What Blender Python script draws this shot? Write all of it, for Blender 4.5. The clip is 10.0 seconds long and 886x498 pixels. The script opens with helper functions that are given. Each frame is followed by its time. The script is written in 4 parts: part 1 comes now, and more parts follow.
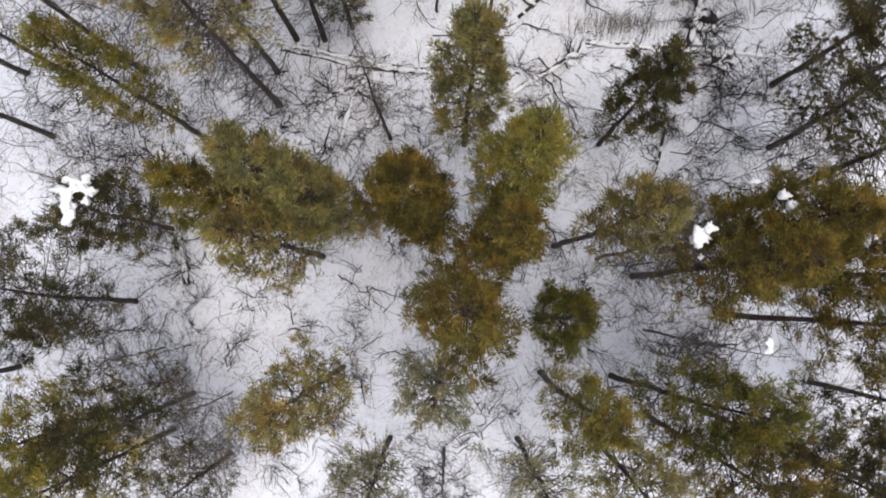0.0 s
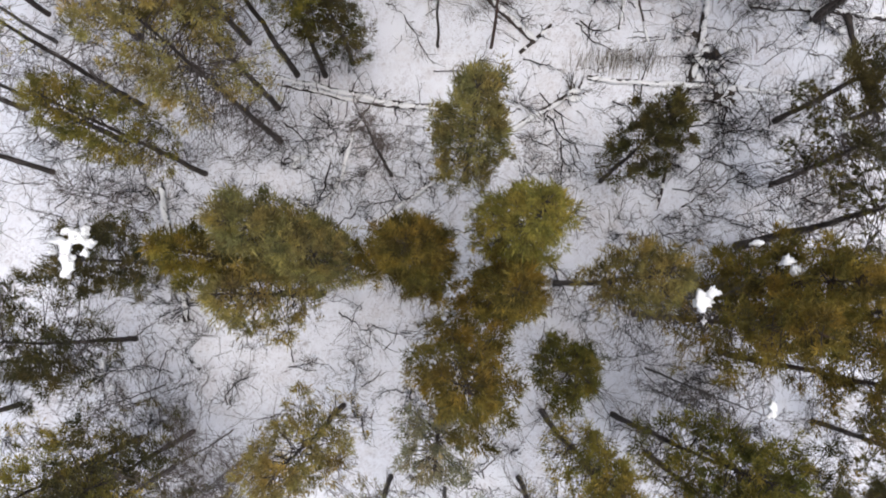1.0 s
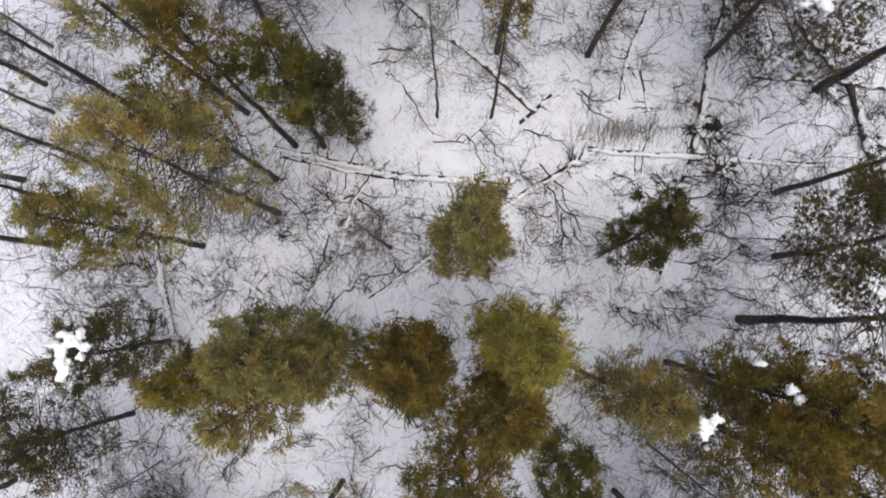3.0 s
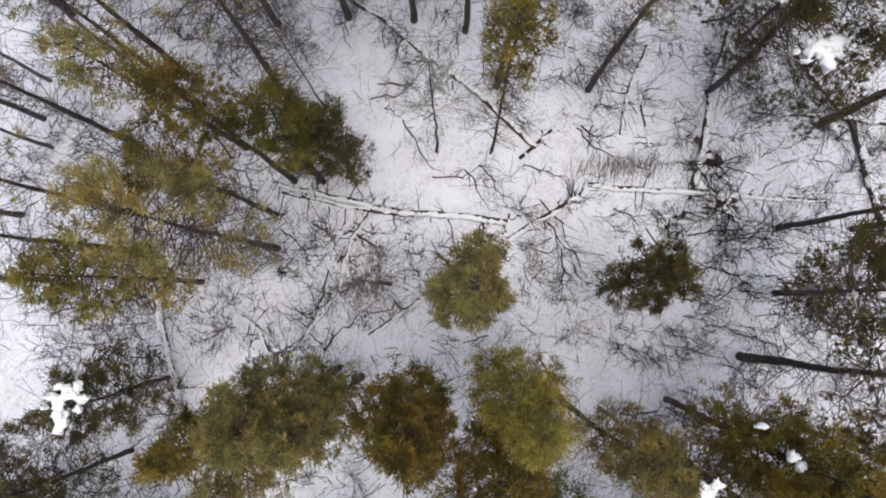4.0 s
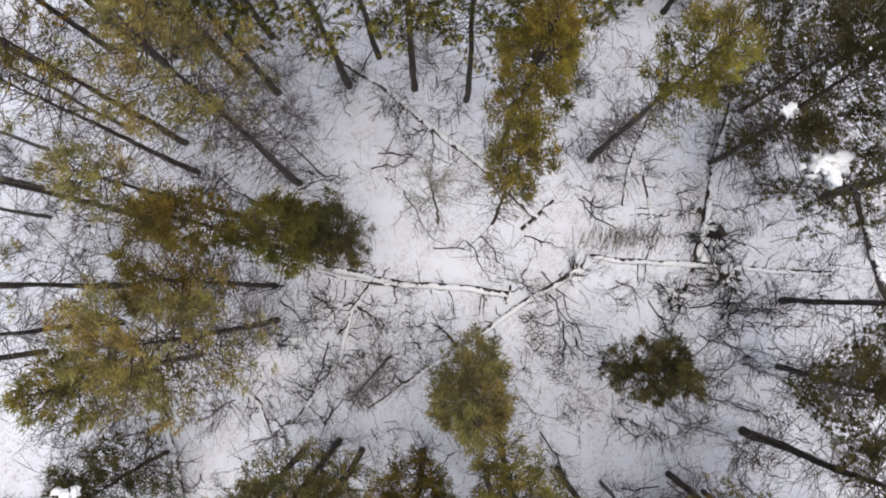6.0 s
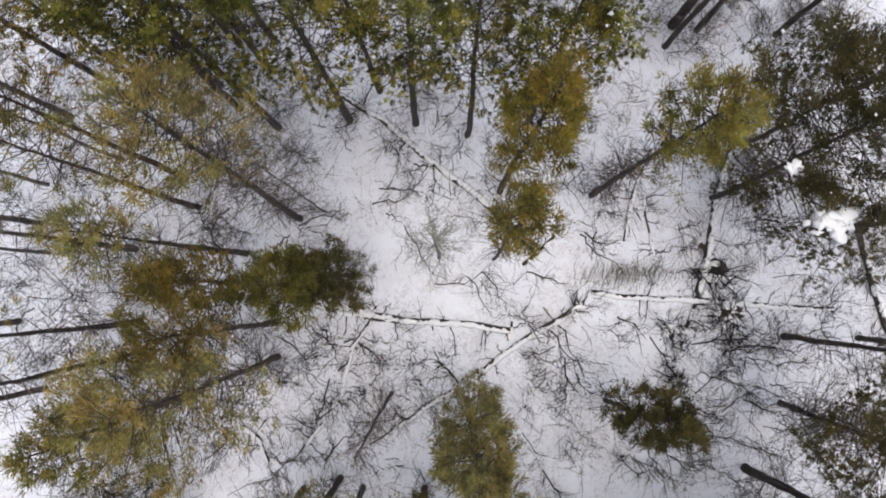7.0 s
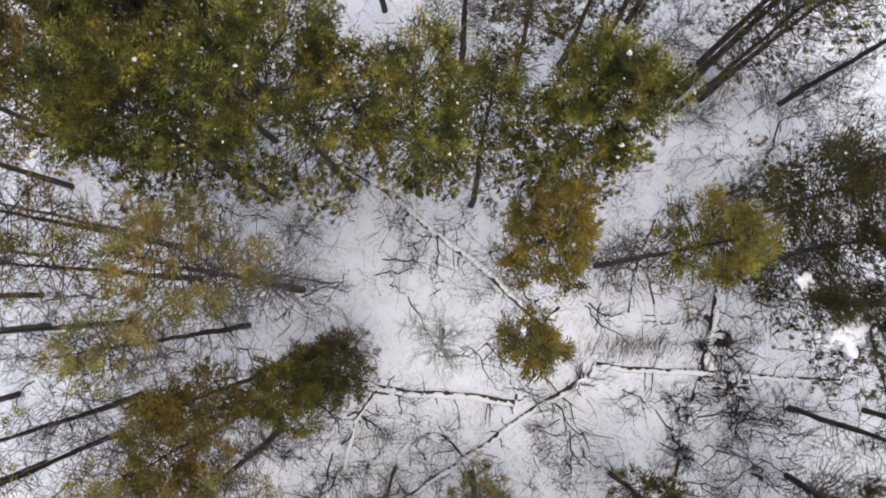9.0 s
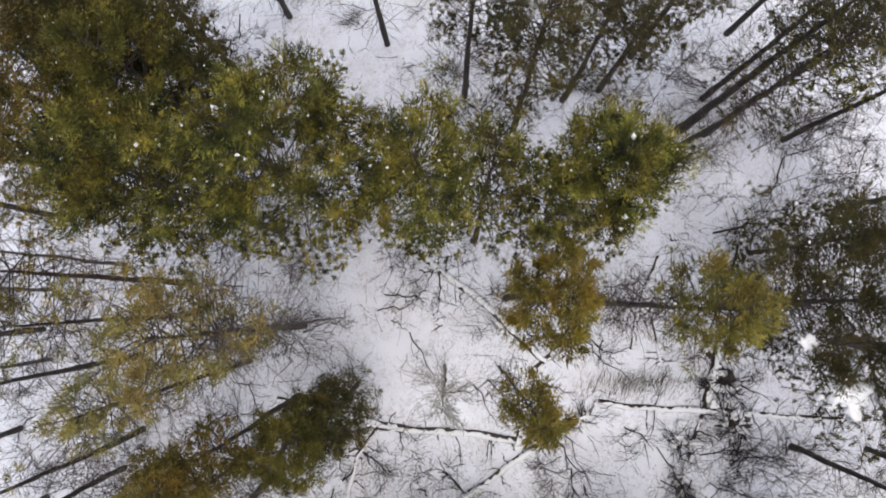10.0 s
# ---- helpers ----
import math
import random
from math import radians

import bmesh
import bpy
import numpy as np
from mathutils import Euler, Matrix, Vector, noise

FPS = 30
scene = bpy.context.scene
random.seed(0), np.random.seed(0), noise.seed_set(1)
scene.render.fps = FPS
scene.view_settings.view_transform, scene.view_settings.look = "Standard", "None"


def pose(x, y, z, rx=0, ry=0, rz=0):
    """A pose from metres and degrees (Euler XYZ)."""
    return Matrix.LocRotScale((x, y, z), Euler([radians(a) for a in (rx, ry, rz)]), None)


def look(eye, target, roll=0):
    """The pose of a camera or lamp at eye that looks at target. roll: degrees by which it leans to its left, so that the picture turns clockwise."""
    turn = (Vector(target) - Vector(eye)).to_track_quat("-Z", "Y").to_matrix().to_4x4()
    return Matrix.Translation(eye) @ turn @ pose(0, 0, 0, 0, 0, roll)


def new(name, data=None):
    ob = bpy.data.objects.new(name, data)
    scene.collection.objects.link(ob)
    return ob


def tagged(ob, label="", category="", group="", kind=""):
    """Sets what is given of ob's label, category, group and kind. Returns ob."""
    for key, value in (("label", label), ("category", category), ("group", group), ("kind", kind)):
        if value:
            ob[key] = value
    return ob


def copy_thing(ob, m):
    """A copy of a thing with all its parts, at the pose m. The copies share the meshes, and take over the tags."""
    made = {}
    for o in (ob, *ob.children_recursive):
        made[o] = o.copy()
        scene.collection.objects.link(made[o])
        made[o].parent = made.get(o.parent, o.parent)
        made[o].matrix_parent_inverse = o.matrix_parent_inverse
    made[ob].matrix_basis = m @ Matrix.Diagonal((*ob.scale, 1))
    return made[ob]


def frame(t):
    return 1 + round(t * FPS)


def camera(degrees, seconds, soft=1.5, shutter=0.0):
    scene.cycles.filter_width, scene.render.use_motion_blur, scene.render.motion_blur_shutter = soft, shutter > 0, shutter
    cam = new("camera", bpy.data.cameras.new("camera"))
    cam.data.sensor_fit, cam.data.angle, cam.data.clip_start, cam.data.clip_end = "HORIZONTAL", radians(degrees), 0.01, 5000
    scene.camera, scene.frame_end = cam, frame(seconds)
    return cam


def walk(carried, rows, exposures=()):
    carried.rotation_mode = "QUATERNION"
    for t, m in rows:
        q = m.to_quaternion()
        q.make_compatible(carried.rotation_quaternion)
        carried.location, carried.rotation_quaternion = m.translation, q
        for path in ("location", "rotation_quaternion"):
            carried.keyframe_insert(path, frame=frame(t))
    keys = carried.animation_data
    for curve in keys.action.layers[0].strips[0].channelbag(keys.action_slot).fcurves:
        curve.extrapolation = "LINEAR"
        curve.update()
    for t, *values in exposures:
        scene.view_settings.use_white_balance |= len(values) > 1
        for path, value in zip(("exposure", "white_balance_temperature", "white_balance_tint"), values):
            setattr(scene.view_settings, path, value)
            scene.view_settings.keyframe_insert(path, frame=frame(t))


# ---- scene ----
cam = camera(70.0, 10.0, 1.8, 0.5)
PATH = [
    (0.0, pose(0.000, 0.000, 27.000, 3.850, 0.719, 0.044)),
    (0.5, pose(-0.007, 0.808, 26.995, 3.836, 0.764, 0.072)),
    (1.0, pose(-0.009, 1.582, 26.991, 3.876, 0.789, 0.064)),
    (1.5, pose(-0.005, 2.341, 26.988, 3.933, 0.808, 0.041)),
    (2.0, pose(0.006, 3.099, 26.986, 3.983, 0.825, 0.016)),
    (2.5, pose(0.022, 3.863, 26.986, 4.012, 0.844, -0.001)),
    (3.0, pose(0.041, 4.637, 26.987, 4.014, 0.867, -0.006)),
    (3.5, pose(0.060, 5.421, 26.990, 3.991, 0.891, -0.001)),
    (4.0, pose(0.075, 6.212, 26.993, 3.948, 0.913, 0.013)),
    (4.5, pose(0.083, 7.006, 26.997, 3.897, 0.929, 0.031)),
    (5.0, pose(0.081, 7.796, 27.001, 3.850, 0.935, 0.047)),
    (5.5, pose(0.066, 8.578, 27.005, 3.819, 0.928, 0.056)),
    (6.0, pose(0.037, 9.346, 27.009, 3.814, 0.904, 0.052)),
    (6.5, pose(-0.007, 10.097, 27.013, 3.844, 0.864, 0.034)),
    (7.0, pose(-0.064, 10.829, 27.018, 3.910, 0.808, 0.000)),
    (7.5, pose(-0.131, 11.545, 27.023, 4.009, 0.742, -0.044)),
    (8.0, pose(-0.202, 12.250, 27.032, 4.128, 0.675, -0.091)),
    (8.5, pose(-0.271, 12.957, 27.045, 4.244, 0.620, -0.127)),
    (9.0, pose(-0.325, 13.681, 27.065, 4.323, 0.594, -0.131)),
    (9.5, pose(-0.352, 14.446, 27.095, 4.317, 0.623, -0.074)),
    (10.0, pose(-0.333, 15.283, 27.139, 4.163, 0.737, 0.080)),
]
walk(cam, PATH)

# ---- world, sun, exposure ----
SUN_ELEVATION, SUN_TURN = 80.0, 140.0
world = bpy.data.worlds.new("overcast_sky")
scene.world = world
world.use_nodes = True
wn = world.node_tree
sky = wn.nodes.new("ShaderNodeTexSky")
sky.sky_type = "NISHITA"
sky.sun_disc = False
sky.sun_elevation = radians(SUN_ELEVATION)
sky.sun_rotation = radians(SUN_TURN)
sky.dust_density, sky.air_density, sky.ozone_density = 4.0, 1.0, 1.0
wn.nodes["Background"].inputs["Strength"].default_value = 0.085
wn.links.new(sky.outputs["Color"], wn.nodes["Background"].inputs["Color"])
sun = new("sun", bpy.data.lights.new("sun", "SUN"))
sun.data.energy, sun.data.angle, sun.data.color = 1.5, radians(70), (1.0, 0.98, 0.95)
away = Vector((math.sin(radians(SUN_TURN)) * math.cos(radians(SUN_ELEVATION)), math.cos(radians(SUN_TURN)) * math.cos(radians(SUN_ELEVATION)), math.sin(radians(SUN_ELEVATION))))
sun.matrix_world = look(tuple(away * 60), (0, 0, 0))
scene.view_settings.exposure = 0.58


# ---- materials ----
def material(name):
    m = bpy.data.materials.new(name)
    m.use_nodes = True
    return m, m.node_tree, m.node_tree.nodes["Principled BSDF"]


def noise_of(nt, scale, detail=4.0, rough=0.55, stretch=None, twist=0.0):
    co = nt.nodes.new("ShaderNodeTexCoord")
    out = co.outputs["Object"]
    if stretch:
        mp = nt.nodes.new("ShaderNodeMapping")
        mp.inputs["Scale"].default_value = stretch
        nt.links.new(out, mp.inputs["Vector"])
        out = mp.outputs["Vector"]
    n = nt.nodes.new("ShaderNodeTexNoise")
    n.inputs["Scale"].default_value, n.inputs["Detail"].default_value, n.inputs["Roughness"].default_value = scale, detail, rough
    n.inputs["Distortion"].default_value = twist
    nt.links.new(out, n.inputs["Vector"])
    return n.outputs["Fac"]


def ramp(nt, fac, *stops):
    r = nt.nodes.new("ShaderNodeValToRGB")
    el = r.color_ramp.elements
    while len(el) < len(stops):
        el.new(0.5)
    for e, (p, c) in zip(el, stops):
        e.position, e.color = p, (*c, 1)
    nt.links.new(fac, r.inputs["Fac"])
    return r.outputs["Color"]


def mixed(nt, fac, a, b, mode="MIX"):
    x = nt.nodes.new("ShaderNodeMix")
    x.data_type, x.blend_type = "RGBA", mode
    for sock, v in ((x.inputs[0], fac), (x.inputs[6], a), (x.inputs[7], b)):
        if isinstance(v, bpy.types.NodeSocket):
            nt.links.new(v, sock)
        elif isinstance(v, tuple):
            sock.default_value = (*v, 1)
        else:
            sock.default_value = v
    return x.outputs[2]


def bump(nt, bsdf, fac, strength, distance):
    b = nt.nodes.new("ShaderNodeBump")
    b.inputs["Strength"].default_value, b.inputs["Distance"].default_value = strength, distance
    nt.links.new(fac, b.inputs["Height"])
    nt.links.new(b.outputs["Normal"], bsdf.inputs["Normal"])


def snow_material(name, colour, litter):
    m, nt, bsdf = material(name)
    base = ramp(nt, noise_of(nt, 0.45, 5), (0.3, tuple(c * 0.95 for c in colour)), (0.7, colour))
    if litter:
        # thin snow: pinkish litter shows through in broad patches that break up finely
        broad = ramp(nt, noise_of(nt, 0.33, 4, 0.6), (0.47, (0, 0, 0)), (0.66, (1, 1, 1)))
        mottle = ramp(nt, noise_of(nt, 2.2, 8, 0.74), (0.38, (0.05, 0.05, 0.05)), (0.66, (1, 1, 1)))
        base = mixed(nt, mixed(nt, 1.0, broad, mottle, "MULTIPLY"), base, (0.72, 0.695, 0.705))
        fine = ramp(nt, noise_of(nt, 5.0, 10, 0.75, None, 1.6), (0.48, (0, 0, 0)), (0.66, (0.8, 0.8, 0.8)))
        patch = ramp(nt, noise_of(nt, 0.55, 6, 0.66), (0.40, (0.04, 0.04, 0.04)), (0.56, (1, 1, 1)))
        base = mixed(nt, mixed(nt, 1.0, fine, patch, "MULTIPLY"), base, (0.38, 0.335, 0.335))
        crumbs = ramp(nt, noise_of(nt, 22, 4, 0.7, None, 1.0), (0.62, (0, 0, 0)), (0.72, (0.8, 0.8, 0.8)))
        where = ramp(nt, noise_of(nt, 0.7, 4), (0.44, (0, 0, 0)), (0.62, (0.9, 0.9, 0.9)))
        base = mixed(nt, mixed(nt, 1.0, crumbs, where, "MULTIPLY"), base, (0.16, 0.115, 0.095))
    nt.links.new(base, bsdf.inputs["Base Color"])
    bsdf.inputs["Roughness"].default_value = 0.85
    bsdf.inputs["Specular IOR Level"].default_value = 0.2
    bump(nt, bsdf, noise_of(nt, 5, 6, 0.6), 0.5, 0.06)
    return m


def bark_material(name, dark, light, scale=9.0):
    m, nt, bsdf = material(name)
    info = nt.nodes.new("ShaderNodeObjectInfo")
    grain = noise_of(nt, scale, 6, 0.65, (1, 1, 0.25))
    base = ramp(nt, grain, (0.3, dark), (0.68, light))
    base = mixed(nt, ramp(nt, noise_of(nt, 1.1, 3), (0.45, (0, 0, 0)), (0.75, (0.6, 0.6, 0.6))), base, tuple(0.6 * d + 0.4 * l for d, l in zip(dark, light)))
    hsv = nt.nodes.new("ShaderNodeHueSaturation")
    rng = nt.nodes.new("ShaderNodeMapRange")
    rng.inputs["To Min"].default_value, rng.inputs["To Max"].default_value = 0.8, 1.25
    nt.links.new(info.outputs["Random"], rng.inputs["Value"])
    nt.links.new(rng.outputs["Result"], hsv.inputs["Value"])
    nt.links.new(base, hsv.inputs["Color"])
    nt.links.new(hsv.outputs["Color"], bsdf.inputs["Base Color"])
    bsdf.inputs["Roughness"].default_value = 0.9
    bump(nt, bsdf, grain, 0.8, 0.03)
    return m


def needle_material(name, shade, main, tip, clump_size=1.3):
    """Needles: clumps of two tints and a dark that stands for the shade between them, each blade a little different,
    some light passing through.
    """
    m, nt, bsdf = material(name)
    geo, info = nt.nodes.new("ShaderNodeNewGeometry"), nt.nodes.new("ShaderNodeObjectInfo")
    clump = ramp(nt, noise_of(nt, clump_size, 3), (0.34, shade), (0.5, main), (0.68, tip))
    tint = ramp(nt, noise_of(nt, 0.8, 2), (0.38, (0.93, 1.0, 0.90)), (0.62, (1.14, 0.985, 0.80)))
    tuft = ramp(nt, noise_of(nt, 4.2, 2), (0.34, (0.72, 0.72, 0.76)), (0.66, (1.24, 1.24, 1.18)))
    blade = ramp(nt, geo.outputs["Random Per Island"], (0.0, (0.74, 0.74, 0.74)), (0.6, (1, 1, 1)), (1.0, (1.25, 1.22, 1.16)))
    base = mixed(nt, 1.0, mixed(nt, 1.0, clump, tint, "MULTIPLY"), mixed(nt, 1.0, tuft, blade, "MULTIPLY"), "MULTIPLY")
    hsv = nt.nodes.new("ShaderNodeHueSaturation")
    rng = nt.nodes.new("ShaderNodeMapRange")
    rng.inputs["To Min"].default_value, rng.inputs["To Max"].default_value = 0.85, 1.15
    nt.links.new(info.outputs["Random"], rng.inputs["Value"])
    nt.links.new(rng.outputs["Result"], hsv.inputs["Value"])
    nt.links.new(base, hsv.inputs["Color"])
    nt.links.new(hsv.outputs["Color"], bsdf.inputs["Base Color"])
    bsdf.inputs["Roughness"].default_value = 0.7
    bsdf.inputs["Specular IOR Level"].default_value = 0.25
    trans = nt.nodes.new("ShaderNodeBsdfTranslucent")
    nt.links.new(hsv.outputs["Color"], trans.inputs["Color"])
    mixer = nt.nodes.new("ShaderNodeMixShader")
    mixer.inputs[0].default_value = 0.4
    nt.links.new(bsdf.outputs[0], mixer.inputs[1])
    nt.links.new(trans.outputs[0], mixer.inputs[2])
    nt.links.new(mixer.outputs[0], nt.nodes["Material Output"].inputs["Surface"])
    return m


SNOW_GROUND = snow_material("ground_snow", (0.855, 0.870, 0.928), True)
SNOW_LOG = snow_material("settled_snow", (0.90, 0.90, 0.91), False)
SNOW_FRESH = snow_material("fresh_snow", (0.96, 0.96, 0.96), False)
BARK = bark_material("pine_bark", (0.020, 0.016, 0.015), (0.075, 0.056, 0.047))
BARK_RED = bark_material("red_bark", (0.032, 0.018, 0.014), (0.095, 0.054, 0.040))
BARK_GREY = bark_material("grey_bark", (0.07, 0.062, 0.06), (0.20, 0.18, 0.17))
TWIG = bark_material("twig_bark", (0.015, 0.012, 0.013), (0.046, 0.036, 0.035), 20)
TWIG_PURPLE = bark_material("shrub_bark", (0.050, 0.043, 0.042), (0.125, 0.108, 0.102), 20)
SNAG = bark_material("snag_wood", (0.028, 0.022, 0.02), (0.10, 0.08, 0.07), 7)
TWIG_BROWN = bark_material("dead_twig_bark", (0.06, 0.048, 0.043), (0.17, 0.14, 0.128), 20)
TWIG_GREY = bark_material("pale_twig_bark", (0.13, 0.125, 0.105), (0.26, 0.25, 0.215), 20)
WOOD = bark_material("weathered_wood", (0.07, 0.058, 0.05), (0.24, 0.20, 0.17), 7)
SOIL = bark_material("root_soil", (0.03, 0.022, 0.017), (0.09, 0.066, 0.05), 12)
GRASS = bark_material("dead_grass", (0.17, 0.15, 0.125), (0.36, 0.32, 0.27), 5)
NEEDLES = {
    "olive": needle_material("olive_needles", (0.122, 0.109, 0.036), (0.268, 0.236, 0.064), (0.415, 0.342, 0.088)),
    "gold": needle_material("golden_needles", (0.110, 0.094, 0.026), (0.262, 0.214, 0.052), (0.420, 0.312, 0.062)),
    "tan": needle_material("tan_needles", (0.150, 0.124, 0.058), (0.306, 0.257, 0.104), (0.450, 0.372, 0.132)),
    "pale": needle_material("pale_needles", (0.190, 0.186, 0.132), (0.300, 0.290, 0.205), (0.400, 0.375, 0.250)),
    "rust": needle_material("rusty_needles", (0.092, 0.075, 0.026), (0.190, 0.152, 0.043), (0.365, 0.265, 0.062)),
    "green": needle_material("green_needles", (0.070, 0.070, 0.024), (0.152, 0.146, 0.038), (0.275, 0.238, 0.056)),
    "dark": needle_material("dark_needles", (0.048, 0.044, 0.024), (0.095, 0.086, 0.038), (0.170, 0.146, 0.053)),
    "grey": needle_material("greyish_needles", (0.145, 0.133, 0.066), (0.285, 0.256, 0.112), (0.415, 0.355, 0.134)),
    # pine: shaded gaps and bright plumes put into the colour as contrasting noise clumps
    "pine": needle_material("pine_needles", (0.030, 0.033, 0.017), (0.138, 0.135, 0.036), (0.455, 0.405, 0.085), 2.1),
}


# ---- mesh tools ----
class Shape:
    """Triangles gathered piece by piece."""

    def __init__(self):
        self.v, self.f, self.n = [], [], 0

    def add(self, v, f):
        self.v.append(np.asarray(v, float))
        self.f.append(np.asarray(f, int) + self.n)
        self.n += len(v)

    def tube(self, pts, radii, sides=4, cap=True):
        p = np.asarray(pts, float)
        n = len(p)
        r = np.broadcast_to(np.asarray(radii, float), (n,))
        d = np.gradient(p, axis=0)
        d /= np.linalg.norm(d, axis=1)[:, None] + 1e-9
        ref = np.array([0.0, 0.0, 1.0]) if abs(d[:, 2]).mean() < 0.75 else np.array([1.0, 0.0, 0.0])
        a = np.cross(d, ref)
        a /= np.linalg.norm(a, axis=1)[:, None] + 1e-9
        b = np.cross(d, a)
        ang = np.linspace(0, 2 * np.pi, sides, endpoint=False)
        ring = p[:, None] + r[:, None, None] * (np.cos(ang)[None, :, None] * a[:, None] + np.sin(ang)[None, :, None] * b[:, None])
        i, j = np.meshgrid(np.arange(n - 1), np.arange(sides), indexing="ij")
        q0, q1 = i * sides + j, i * sides + (j + 1) % sides
        tri = np.concatenate([np.stack([q0, q0 + sides, q1], -1).reshape(-1, 3), np.stack([q1, q0 + sides, q1 + sides], -1).reshape(-1, 3)])
        if cap:
            ends = [[0, k, k + 1] for k in range(1, sides - 1)] + [[(n - 1) * sides, (n - 1) * sides + k + 1, (n - 1) * sides + k] for k in range(1, sides - 1)]
            tri = np.concatenate([tri, ends])
        self.add(ring.reshape(-1, 3), tri)

    def blades(self, rng, at, along, length, width, spread=0.6):
        m = len(at)
        d = along * (1 - spread * 0.5) + rng.normal(0, spread, (m, 3))
        d /= np.linalg.norm(d, axis=1)[:, None] + 1e-9
        s = np.cross(d, rng.normal(0, 1, (m, 3)))
        s /= np.linalg.norm(s, axis=1)[:, None] + 1e-9
        w = (width * rng.uniform(0.7, 1.3, m))[:, None] * 0.5
        tip = at + d * (length * rng.uniform(0.6, 1.25, m))[:, None]
        v = np.stack([at - s * w, at + s * w, tip], 1).reshape(-1, 3)
        self.add(v, np.arange(3 * m).reshape(m, 3))

    def lump(self, rng, c, size, rough=0.25):
        bm = bmesh.new()
        bmesh.ops.create_icosphere(bm, subdivisions=3, radius=1.0)
        v = np.array([q.co[:] for q in bm.verts])
        f = np.array([[q.index for q in t.verts] for t in bm.faces])
        bm.free()
        ph, off = rng.uniform(0, 6.28, 6), Vector(rng.uniform(-50, 50, 3))
        k = 1 + rough * (np.sin(3 * v[:, 0] + ph[0]) + np.sin(3.4 * v[:, 1] + ph[1]) + 0.6 * np.sin(5 * v[:, 2] + ph[2]) + 0.7 * np.sin(6.5 * v[:, 0] + 5 * v[:, 1] + ph[3]) + 0.5 * np.sin(11 * v[:, 1] - 7 * v[:, 0] + ph[4]))
        k = k * np.array([1 + 1.6 * rough * noise.noise(Vector(q) * 2.6 + off) + 1.2 * rough * noise.noise(Vector(q) * 6.0 + off) for q in v])
        self.add(v * k[:, None] * np.asarray(size) + np.asarray(c), f)

    def mesh(self, name, mat, smooth=False):
        me = bpy.data.meshes.new(name)
        me.from_pydata(np.concatenate(self.v), [], np.concatenate(self.f))
        me.materials.append(mat)
        if smooth:
            me.shade_smooth()
        return me


def part(name, shape, mat, parent, label="", smooth=False, kind=""):
    ob = new(name, shape.mesh(name, mat, smooth))
    ob.parent = parent
    return tagged(ob, label, kind=kind)


def gz(x, y):
    """Height of the snow surface."""
    x, y = np.asarray(x, float), np.asarray(y, float)
    z = 0.05 * np.sin(0.55 * x + 0.3 * y + 1.0) + 0.05 * np.sin(0.43 * y - 0.37 * x + 0.4)
    z = z + 0.030 * np.sin(1.3 * x + 0.9 * np.sin(0.8 * y)) * np.sin(1.1 * y + 0.7 * np.sin(0.9 * x))
    z = z + 0.016 * np.sin(3.1 * x + 1.7 * np.sin(1.3 * y)) * np.sin(2.7 * y + 1.4 * np.sin(1.9 * x))
    return z * np.exp(-np.maximum(0, np.hypot(x, y - 9) - 40) / 30)


def bent(rng, a, b, n, wander):
    """A line from a to b that wanders a little."""
    t = np.linspace(0, 1, n)[:, None]
    p = np.asarray(a, float) * (1 - t) + np.asarray(b, float) * t
    w = np.cumsum(rng.normal(0, 1, (n, 3)), 0)
    w -= w[0] * (1 - t) + w[-1] * t
    return p + w * wander


# ---- ground ----
def build_ground():
    xs = np.concatenate([[-1500, -500, -160, -70, -40], np.linspace(-30, 30, 181), [40, 70, 160, 500, 1500]])
    ys = np.concatenate([[-1500, -500, -160, -70, -35], np.linspace(-18, 38, 169), [55, 90, 180, 500, 1500]])
    X, Y = np.meshgrid(xs, ys)
    s = Shape()
    nx, ny = len(xs), len(ys)
    i, j = np.meshgrid(np.arange(ny - 1), np.arange(nx - 1), indexing="ij")
    a = (i * nx + j).ravel()
    s.add(np.stack([X, Y, gz(X, Y)], -1).reshape(-1, 3), np.concatenate([np.stack([a, a + 1, a + nx], -1), np.stack([a + 1, a + nx + 1, a + nx], -1)]))
    return tagged(new("ground", s.mesh("ground", SNOW_GROUND, True)), "snow-covered forest floor with brown litter showing through", "ground", kind="structure")


build_ground()

COUNT = [0]


def seeded():
    COUNT[0] += 1
    return np.random.default_rng(1000 + COUNT[0])


# ---- trees ----
LABELS = {
    "olive": "olive-green conifer with soft needles standing in snow", "gold": "conifer with golden yellow-brown needles standing in snow",
    "tan": "thin-crowned conifer with hazy tan and olive needles", "pale": "slender conifer with a pale grey-green hazy crown", "rust": "conifer with rusty brown-green needles standing in snow", "green": "fresh green young conifer standing in snow",
    "dark": "dark green thin-crowned conifer standing in snow", "grey": "conifer with a hazy grey-green crown in snow",
    "pine": "tall green pine with tufted clumps of needles",
}


def trunk_part(rng, tree, h, r, lean, mat, sides=8, name="trunk"):
    n = 26
    t = np.linspace(0, 1, n)
    p = np.stack([lean[0] * t ** 1.3, lean[1] * t ** 1.3, -0.2 + (h + 0.2) * t], -1)
    p[1:-1, :2] += np.cumsum(rng.normal(0, 0.018, (n - 2, 2)), 0) * (1 - t[1:-1, None] * 0.4)
    rad = r * (1 - 0.88 * t ** 0.9)
    rad *= 1 + 0.05 * rng.normal(0, 1, n)
    rad[0] *= 1.08
    s = Shape()
    s.tube(p, rad, sides)
    part(name, s, mat, tree, smooth=True)
    return lambda z: np.array([np.interp(z, p[:, 2], p[:, k]) for k in range(3)])


